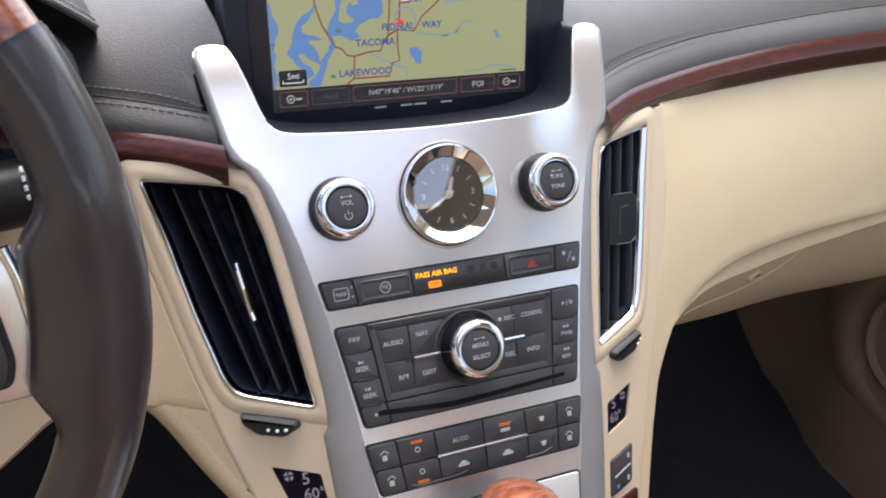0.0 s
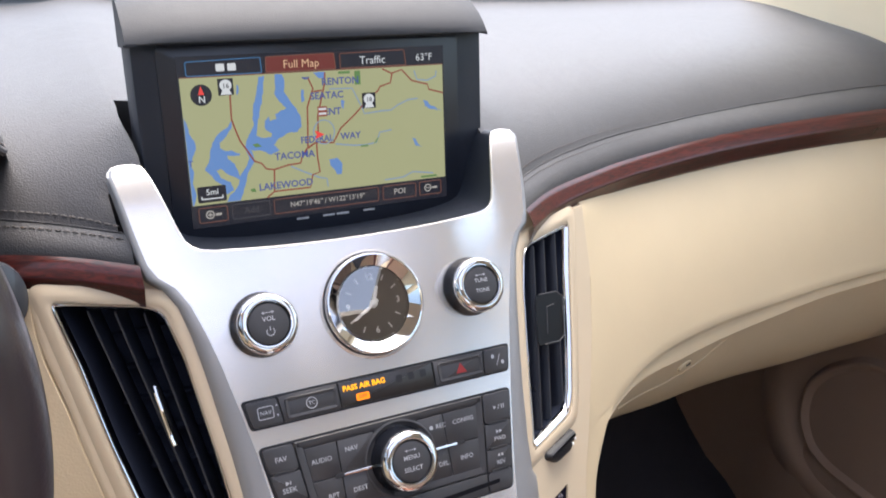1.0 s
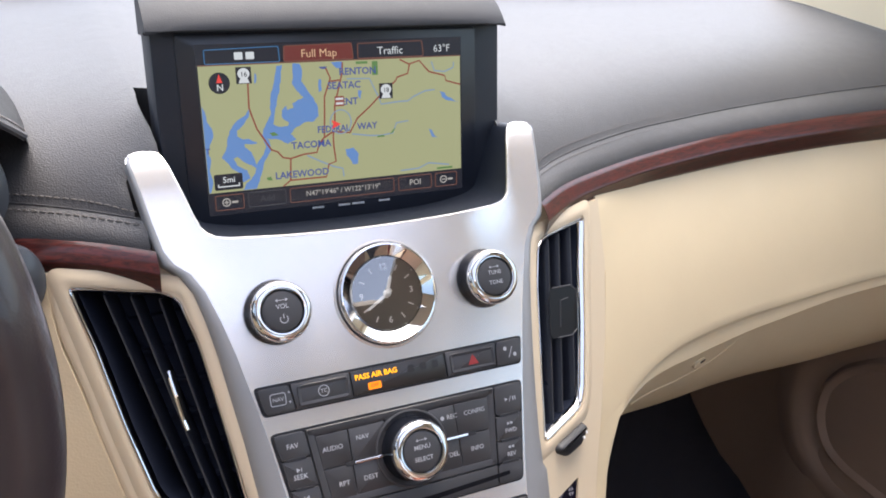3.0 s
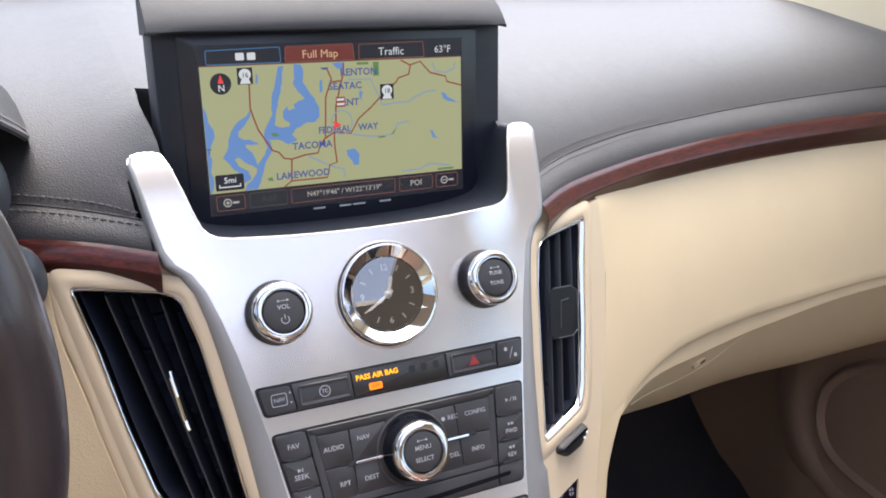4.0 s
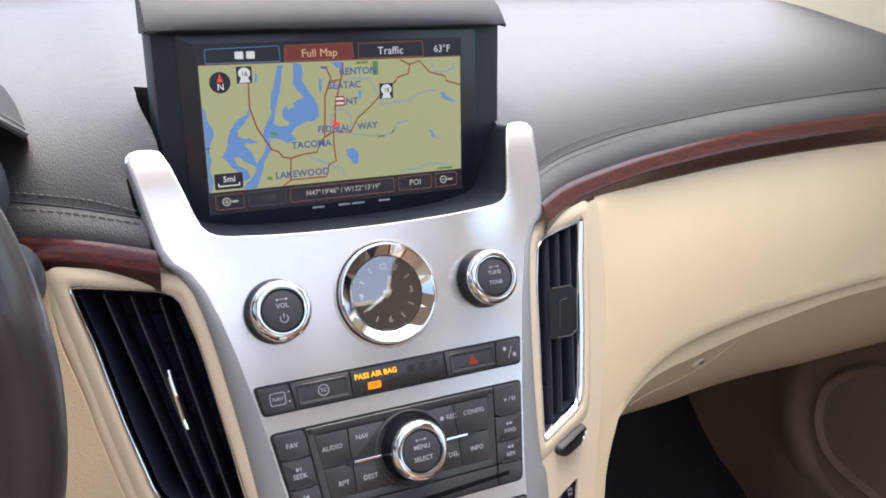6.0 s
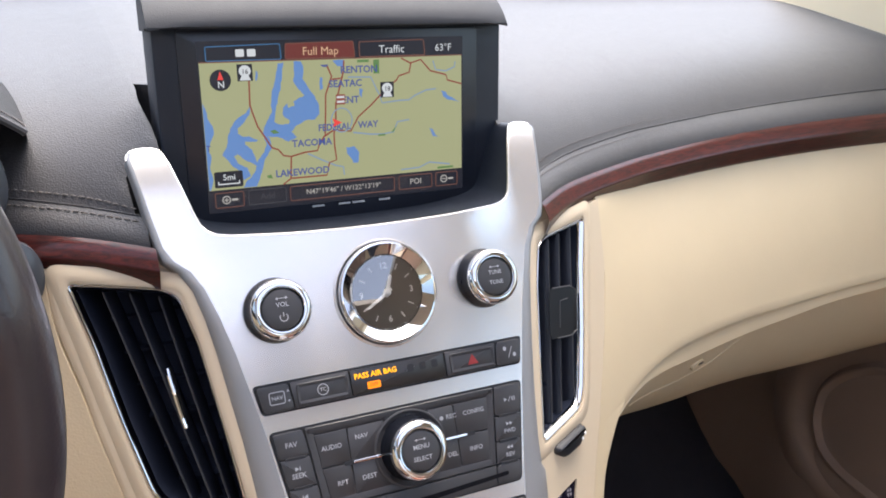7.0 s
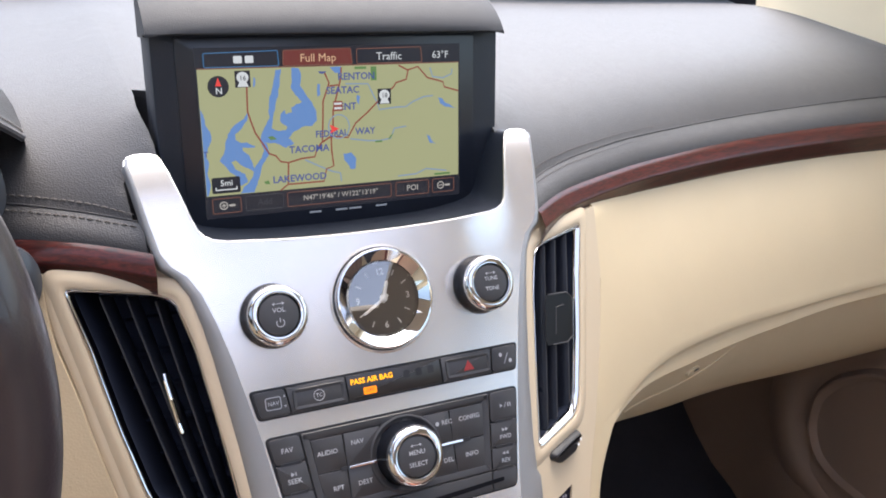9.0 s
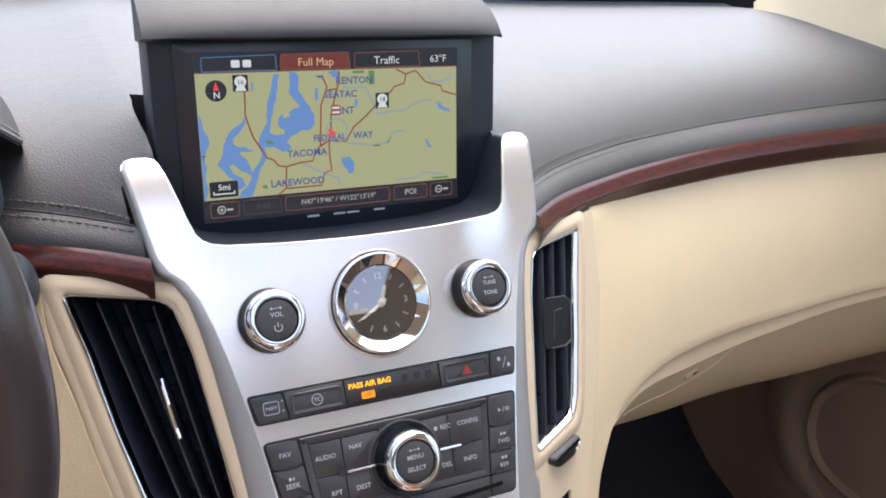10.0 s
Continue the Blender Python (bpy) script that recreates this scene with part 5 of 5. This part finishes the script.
# ---- side vents and what sits below them ----
def vent(side):
    m = (FLIP if side < 0 else ID) @ VENT
    t = thing("air_vent", m @ Vector((0, 0, 0)), "tall slanted air vent with black vanes and chrome frame", "air vent", "vents beside the stack")
    # the chrome slopes inward, so that only the far side of the frame shows
    bm = bmesh.new()
    wide = 0.7 if side < 0 else 1.0
    lip = ((-0.9, -1.5), (-0.9, -0.1), (-0.4, 0.7), (0.4, 0.8), (1.2, 0.2), (2.0, -1.3), (2.9, -3.0), (3.1, -4.6)) if side < 0 else ((-0.3, -1.5), (-0.1, -0.2), (0.3, 0.2), (0.9, -0.1), (2.0, -1.3), (2.9, -3.0), (3.1, -4.6))
    rings(bm, [[(x, y, w) for x, y in inset(CHROME_LINE, d * wide)] for d, w in lip], False, False)
    part("chrome_frame", bm, CHROME, t, "thin chrome frame", m=m, smooth=True)
    bm = bmesh.new()
    o = inset(CHROME_LINE, 3.05 * wide)
    rings(bm, [[(x, y, -4.3) for x, y in o], [(x, y, -8) for x, y in inset(o, 0.3)], [(x, y, -34) for x, y in inset(o, 2)]], False, True)
    part("duct", bm, VOID, t, "black duct", m=m)
    for (pt, qt), (pb2, qb) in (((27, 68), (-5.6, -61)), ((12.2, 65), (-17, -63.5)), ((-3.6, 61), (-26.7, -66.5))) if side < 0 else (((31.4, 70), (9, -56.5)), ((16.8, 66.5), (-7.6, -61.5)), ((3.3, 62.5), (-19.6, -66))):
        top, low = Vector((pt, qt)), Vector((pb2, qb))
        top, low = top.lerp(low, 0.016), low.lerp(top, 0.018)
        bm = bmesh.new()
        prof = [(-0.5, -5.0), (0, -4.5), (0.5, -5.0), (0.9, -11), (0.5, -24), (-0.5, -24), (-0.9, -10)]
        rings(bm, [[(p.x + a + (0.25 * (w + 1) if side > 0 else 0), p.y, w) for a, w in prof] for p in (top, top * 0.75 + low * 0.25, top * 0.5 + low * 0.5, top * 0.25 + low * 0.75, low)])
        vane = part("vane", bm, VANE_BLACK, t, m=m, smooth=True)
        edge_x = 0.25 * -3.4 if side > 0 else 0
        # lighter strip along the front edge, a painted highlight
        part("vane_highlight", tube([(p.x + edge_x, p.y, -4.45) for p in (top.lerp(low, 0.01), (top + low) / 2, low.lerp(top, 0.01))], 0.42, 6), BUTTON, vane, "lighter grey front edge painted in as a highlight", m=m, smooth=True)
    for q in (-50, -30, -10, 10, 30, 50):
        c = 3 + 0.2 * q
        part("rear_vane", slab(rect(c - 26, -1, c + 26, 1), -5, 4, 0.3), VOID, t, m=m @ Matrix.Translation((0, q, -33)) @ pose(0, 0, 0, 20))
    prof = [(-1.2, -3), (-1.2, 9), (-0.6, 10.6), (0.6, 10.6), (1.2, 9), (1.2, -3)]
    bm = bmesh.new()
    a, b = (Vector((-2.6, 26)), Vector((-7.9, -8))) if side > 0 else (Vector((-4.8, 18)), Vector((-10.2, -16)))
    lean = 1.75 if side > 0 else 0.0
    tall = 0.3 if side < 0 else 0.35
    rings(bm, [[(p.x + x + lean * w * f, p.y, w * f * tall) for x, w in prof] for p, f in ((a, 0.75), (a * 0.88 + b * 0.12, 1), (a * 0.12 + b * 0.88, 1), (b, 0.75))])
    tab = part("tab", bm, TAB_BLACK, t, "black slider tab", m=m, smooth=True)

    def tab_at(k, w, x=0.0):
        p = a * (1 - k) + b * k
        return p.x + x + lean * w, p.y, w * tall

    if side < 0:
        part("tab_edge", tube([tab_at(k, w) for k, w in ((0, 7.5), (0.12, 10.6), (0.5, 10.9), (0.88, 10.6), (1, 7.5))], 1.3, 8), CHROME, tab, "bright tab edge", m=m, smooth=True)
    else:
        part("tab_edge", tube([tab_at(k, w) for k, w in ((0, -2), (0, 7.6), (0.1, 10.6), (0.5, 10.9), (0.9, 10.6), (1, 7.6), (1, 0))], 0.6, 8), BUTTON, tab, "lighter grey rim", m=m, smooth=True)
        part("tab_groove", tube([tab_at(k, w, -1.3) for k, w in ((0.24, 6.6), (0.27, 2.6), (0.8, 2.2))], 0.4, 6), BUTTON, tab, "moulded line", m=m, smooth=True)
    # thumbwheel
    t = thing("thumbwheel", m @ Vector((-8, -78, 0)), "ribbed black thumbwheel with white dots below the vent", "thumbwheel", "vent thumbwheels")
    bm = bmesh.new()
    rings(bm, [[(x, y, -2) for x, y in inset(WHEEL_SLOT, -1)], [(x, y, 0.4) for x, y in inset(WHEEL_SLOT, -0.6)], [(x, y, 3.2) for x, y in inset(WHEEL_SLOT, 1.0)], [(x, y, 4.4) for x, y in inset(WHEEL_SLOT, 3.0)]])
    wheel = part("wheel", bm, MATT_BLACK, t, m=m, smooth=True)
    for p, q in ((-8.2, -80.8), (-13.4, -82.0), (-18.6, -82.2)) if side < 0 else ((4.2, -75.6), (0.6, -78.4)):
        part("dot", lathe([(0, 0.4), (1.0, 0.35), (1.1, 0)], 10), WHITE, wheel, m=m @ Matrix.Translation((p, q, 4.4)))
    # small display
    t = thing("climate_display", m @ Vector((-20, -118, 0)), "small violet climate display set in beige trim", "display", "climate displays")
    lcd = part("lens", slab(inset(LCD_LINE, -0.4), -6, -2.4, 0), LCD_BACK, t, m=m)
    letters("5", 10.5, ((24 if side < 0 else -25), -115, -2.1), m if side > 0 else m @ FLIP, LCD_TEXT, lcd, "digit")
    letters("60°", 9.5, ((28 if side < 0 else -24), -124.5, -2.1), m if side > 0 else m @ FLIP, LCD_TEXT, lcd, "digit")
    for a in range(4):
        part("fan_blade", flat([(1.7 * math.cos(a * 1.5708 + x) * (1 if x else 0.2), 1.7 * math.sin(a * 1.5708 + x) * (1 if x else 0.2)) for x in (0, 0.2, 0.8, 1.3)], -1.15), LCD_TEXT, lcd,
             m=m @ Matrix.Translation((-14, -112, 0)) @ Matrix.Scale(1.8, 4))
    # temperature rocker
    t = thing("temperature_rocker", m @ Vector((-25, -162, 0)), "grey temperature rocker with red and blue marks", "switch", "temperature rockers")
    r = part("rocker", slab(inset(ROCKER_LINE, 0.4), -6, 0.2, 0.6), BUTTON, t, m=m, smooth=True)
    part("rocker_bar", slab(rounded([(-15, -158.8), (-34, -163.2), (-34.2, -164.4), (-15.2, -160)], 0.4), 0, 0.7, 0.2), LEGEND, r, m=m)
    part("warm_mark", flat([(-31, -157), (-28, -156), (-29.8, -153.6)], 0.4), RED_PRINT, r, m=m)
    part("cool_mark", flat([(-33, -170), (-29.5, -169), (-31.5, -173)], 0.4), BLUE_PRINT, r, m=m)
    for p, q in ((-17, -153), (-19, -168)):
        part("icon", flat(rounded(rect(p - 1.4, q - 1.8, p + 1.4, q + 1.8), 0.6), 0.4), LEGEND, r, m=m)


for side in (-1, 1):
    vent(side)

# ---- lower console and gear lever ----
console = thing("floor_console", (0, -0.35, -0.06), "floor console with beige sides and wood edge", "console")
part("body", slab(rounded(rect(-0.1, -0.95, 0.1, -0.19), 0.03), -0.06, 0.33, 0.01), BEIGE_TRIM, console, "beige console body", smooth=True)
part("top_plate", slab(rounded(rect(-0.075, -0.60, 0.075, -0.235), 0.02), 0.328, 0.336, 0.003), SILVER, console, "silver shift plate", smooth=True)
for side in (-1, 1):
    part("wood_edge", tube([(side * 0.096, y, 0.338) for y in (-0.9, -0.6, -0.4, -0.26, -0.215)], 0.014, 10), WOOD, console, "red wood edge", smooth=True)
shift = thing("gear_lever", (0, -0.27, 0.336), "gear lever with red wood and leather knob", "gear lever")
SHIFT = pose(0.0, -0.236, 0.43, -14, 0, 0) @ MM
part("boot", lathe([(34, -92), (30, -70), (18, -40), (13, -22)], 24), RIM_LEATHER, shift, "dark leather boot", m=SHIFT, smooth=True)
part("stem", lathe([(9, -30), (9, -10)], 20), CHROME, shift, m=SHIFT, smooth=True)
part("grip", lathe([(0, -20), (13, -19), (17, -5), (21, 12), (24, 24), (24.5, 30)], 32), RIM_LEATHER, shift, "dark leather grip", m=SHIFT @ Matrix.Diagonal((1, 1.25, 1, 1)), smooth=True)
part("wood_cap", lathe([(24.5, 30), (24.3, 36), (21, 43), (14, 47.5), (6, 49.5), (0, 50)], 32), REFLECTING_WOOD, shift, "polished red wood cap", m=SHIFT @ Matrix.Diagonal((1, 1.25, 1, 1)), smooth=True)

# ---- steering wheel ----
WHEEL = pose(-0.37, -0.24, 0.67, 90 - 14) @ MM
wheel = thing("steering_wheel", WHEEL @ Vector((0, 0, 0)), "dark leather steering wheel with wood segments and silver spokes", "steering wheel")


def rim_arc(a0, a1, n, r0=176.6, ru=14.2, rw=16.0, grip=0.0):
    """A stretch of the rim; grip: how far it widens inward to meet the spokes."""
    loops = []
    for i in range(n + 1):
        a = radians(a0 + (a1 - a0) * i / n)
        deg = min(abs((math.degrees(a) + 180) % 360 - 180), abs((180 - math.degrees(a) + 180) % 360 - 180)) * (1 if math.sin(a) > 0 else -1)
        wide = grip * smoothstep(11, 4, deg) * smoothstep(-20, -14, deg)
        thumb = 0.1 * math.exp(-((deg - 9) / 5) ** 2) if grip else 0
        loop = []
        for j in range(24):
            b = 2 * math.pi * j / 24
            cu, cw = ru * math.cos(b), rw * (1 + thumb) * math.sin(b)
            if cu < 0:
                cu *= 1 + wide / ru
                cw *= 1 - 0.25 * wide / 12 * abs(math.cos(b))
            rr = r0 + cu
            loop.append((rr * math.cos(a), rr * math.sin(a), cw))
        loops.append(loop)
    bm = bmesh.new()
    rings(bm, loops)
    return bm


part("rim", rim_arc(-206, 26, 120, grip=12.0), RIM_LEATHER, wheel, "smooth dark leather rim", m=WHEEL, smooth=True)
part("wood_segment", rim_arc(26.3, 153.7, 60, ru=13.2, rw=15.0), REFLECTING_WOOD, wheel, "polished red wood rim segment", m=WHEEL, smooth=True)
for a in (26.0, 153.6):
    part("joint_ring", rim_arc(a - 0.1, a + 0.5, 3, ru=13.8, rw=15.6), GLOSS_BLACK, wheel, "dark ring between leather and wood", m=WHEEL, smooth=True)
part("hub", lathe([(0, 8), (40, 6), (62, -4), (70, -20), (66, -45), (40, -60)], 40), RIM_LEATHER, wheel, "dark airbag hub", m=WHEEL @ Matrix.Translation((0, -8, 0)), smooth=True)
for side in (-1, 1):
    m = WHEEL @ (FLIP if side < 0 else ID)
    plate = [(60, 14), (120, 13), (143, 14), (149, 4), (151, -12), (151.5, -42.5), (135, -43.5), (60, -36)]
    spoke = part("spoke", slab(rounded(plate, 3), -12, -3, 1.5), SILVER, wheel, "satin silver spoke", m=m, smooth=True)
    part("chrome_strip", tube([(146.5, 13, -3), (149.5, 2, -2.2), (151.2, -12, -1.8), (151.6, -26, -1.8), (151.2, -42.5, -2.4)], 2.3, 10), CHROME, wheel, "chrome strip along the spoke", m=m, smooth=True)
    part("switch_gap", slab(rounded([(70, -0.5), (134, -1), (141.5, -8), (144, -28), (141, -38), (70, -33)], 4), -6, -2.6, 0.3), MATT_BLACK, spoke, m=m)
    part("switch_pad", slab(rounded([(71, -2), (133, -2.4), (139.6, -9), (142, -28), (139.4, -36.4), (71, -31.5)], 4), -5, -1.2, 1.0), BUTTON, spoke, "grey switch pad", m=m, smooth=True)
part("column", lathe([(50, -45), (46, -60), (44, -200)], 32), MATT_BLACK, wheel, "black steering column shroud", m=WHEEL @ Matrix.Translation((0, -20, 0)), smooth=True)

# ---- instrument binnacle, stalk and ignition ----
cluster = thing("instrument_binnacle", (-0.37, 0.05, 0.66), "dark stitched instrument hood behind the wheel", "instrument cluster")


def brow(t, s):
    """The hood over the instruments: t round its arch, s from its lip back to the dash."""
    a = math.pi * t
    x = -0.373 + 0.190 * math.cos(a) * (1 - 0.05 * s)
    arch = max(0.0, math.sin(a)) ** 1.9
    z = 0.696 + 0.069 * arch - 0.035 * s * s + 0.010 * math.sin(math.pi * s) - 0.01 * s
    y = -0.035 + 0.26 * s + 0.006 * (1 - arch)
    # its ends sink into the pad behind the lip
    end = math.exp(-t / 0.09) + math.exp(-(1 - t) / 0.09)
    z -= 0.026 * end * smoothstep(0, 0.2, s)
    x += (0.002 if t < 0.5 else -0.002) * end * smoothstep(0.02, 0.25, s)
    return x, y, z


TT = [i / 36 for i in range(37)]
bm = sheet([[brow(t, s / 10) for s in range(11)] for t in TT])
bmesh.ops.solidify(bm, geom=bm.faces[:], thickness=-0.004)
part("hood", bm, LEATHER, cluster, "dark grained hood", smooth=True)
part("lip", tube([Vector(brow(t, 0)) + Vector((0, 0.001, -0.002)) for t in TT], 0.0022, 8), LEATHER, cluster, "rolled dark lip", smooth=True)
st = bmesh.new()
for i in range(160):
    p, q = Vector(brow(i / 160, 0.03)), Vector(brow((i + 0.66) / 160, 0.03))
    t = tube([p + Vector((0, 0, 0.0006)), q + Vector((0, 0, 0.0006))], 0.0007, 5)
    me = bpy.data.meshes.new("t")
    t.to_mesh(me)
    t.free()
    st.from_mesh(me)
    bpy.data.meshes.remove(me)
tagged(part("stitching", st, THREAD, cluster, "grey stitches along the lip"), kind="stuff")
part("dial_housing", lathe([(0, -30), (150, -30), (170, -8), (180, 0), (183, 0), (183, -60)], 48), GLOSS_BLACK, cluster, "gloss dark instrument housing",
     m=pose(-0.375, -0.012, 0.655, 90 - 18) @ Matrix.Diagonal((0.87, 0.5, 1, 1)) @ MM, smooth=True)
part("side_trim", lathe([(0, 6), (12, 5), (20, 0), (22, -10), (22, -40)], 32), BLUE_GREY, cluster, "blue grey side trim",
     m=pose(-0.210, -0.03, 0.668, 78, 0, 12) @ Matrix.Diagonal((0.75, 1.15, 1, 1)) @ MM, smooth=True)
stalk = thing("wiper_stalk", (-0.33, -0.1, 0.61), "black column stalk with white marks behind the wheel", "stalk")
part("arm", tube([(-0.335, -0.10, 0.622), (-0.29, -0.08, 0.620), (-0.25, -0.06, 0.616), (-0.226, -0.05, 0.6135), (-0.2215, -0.048, 0.613)], 0.0185, 18, squash=1.0), TAB_BLACK, stalk, "black stalk", smooth=True)
for i in range(4):
    part("mark", slab(rounded(rect(-0.9, -1.5, 0.9, 1.5), 0.5), 0, 0.5, 0.1), WHITE, stalk,
         m=pose(-0.2302 + 0.0004 * i, -0.0655 - 0.0016 * i, 0.6335 - 0.0048 * i, 66 + 10 * i, 0, 8) @ MM)
ign = thing("ignition_switch", (-0.19, -0.04, 0.61), "rounded grey ignition switch beside the column", "switch")
part("collar", lathe([(12, -30), (13, -2), (12.4, 2), (9, 5), (0, 6)], 32), BLUE_GREY, ign, "blue grey rounded collar", m=pose(-0.196, -0.045, 0.619, 80, 0, 20) @ Matrix.Diagonal((1, 1.5, 1, 1)) @ MM, smooth=True)

# ---- passenger door ----
door = thing("passenger_door", (0.78, -0.1, 0.1), "brown door panel with a raised pocket in the footwell", "car door")
grid = []
for i in range(25):
    y = 0.50 - 1.2 * i / 24
    grid.append([(0.798 - 0.05 * smoothstep(0.30, 0.06, z) * smoothstep(0.26, 0.10, y) - 0.012 * smoothstep(0.46, 0.40, z), y, z) for z in np.linspace(-0.06, 0.5, 29)])
part("panel", sheet(grid), DOOR_BROWN, door, "dark brown lower panel", smooth=True)
pocket = rounded([(-0.5, 0.36), (0.05, 0.305), (0.10, 0.264), (0.124, 0.222), (0.122, 0.172), (0.098, 0.134), (0.062, 0.12), (-0.5, 0.10)], 0.02, 5)
bm = bmesh.new()
rings(bm, [[(y, z, h) for y, z in inset(pocket, d)] for d, h in ((-0.075, -0.004), (-0.06, 0.004), (-0.045, 0.009), (-0.032, 0.009), (-0.022, 0.004), (-0.014, -0.002), (-0.004, -0.003),
                                                                 (0.0, 0.002), (0.002, 0.006), (0.005, 0.0065), (0.009, 0.004), (0.013, 0.0), (0.03, -0.001))], False, True)
part("pocket", bm, DOOR_BROWN, door, "raised brown map pocket", m=Matrix(((0, 0, -1, 0.744), (1, 0, 0, 0), (0, 1, 0, 0), (0, 0, 0, 1))), smooth=True)
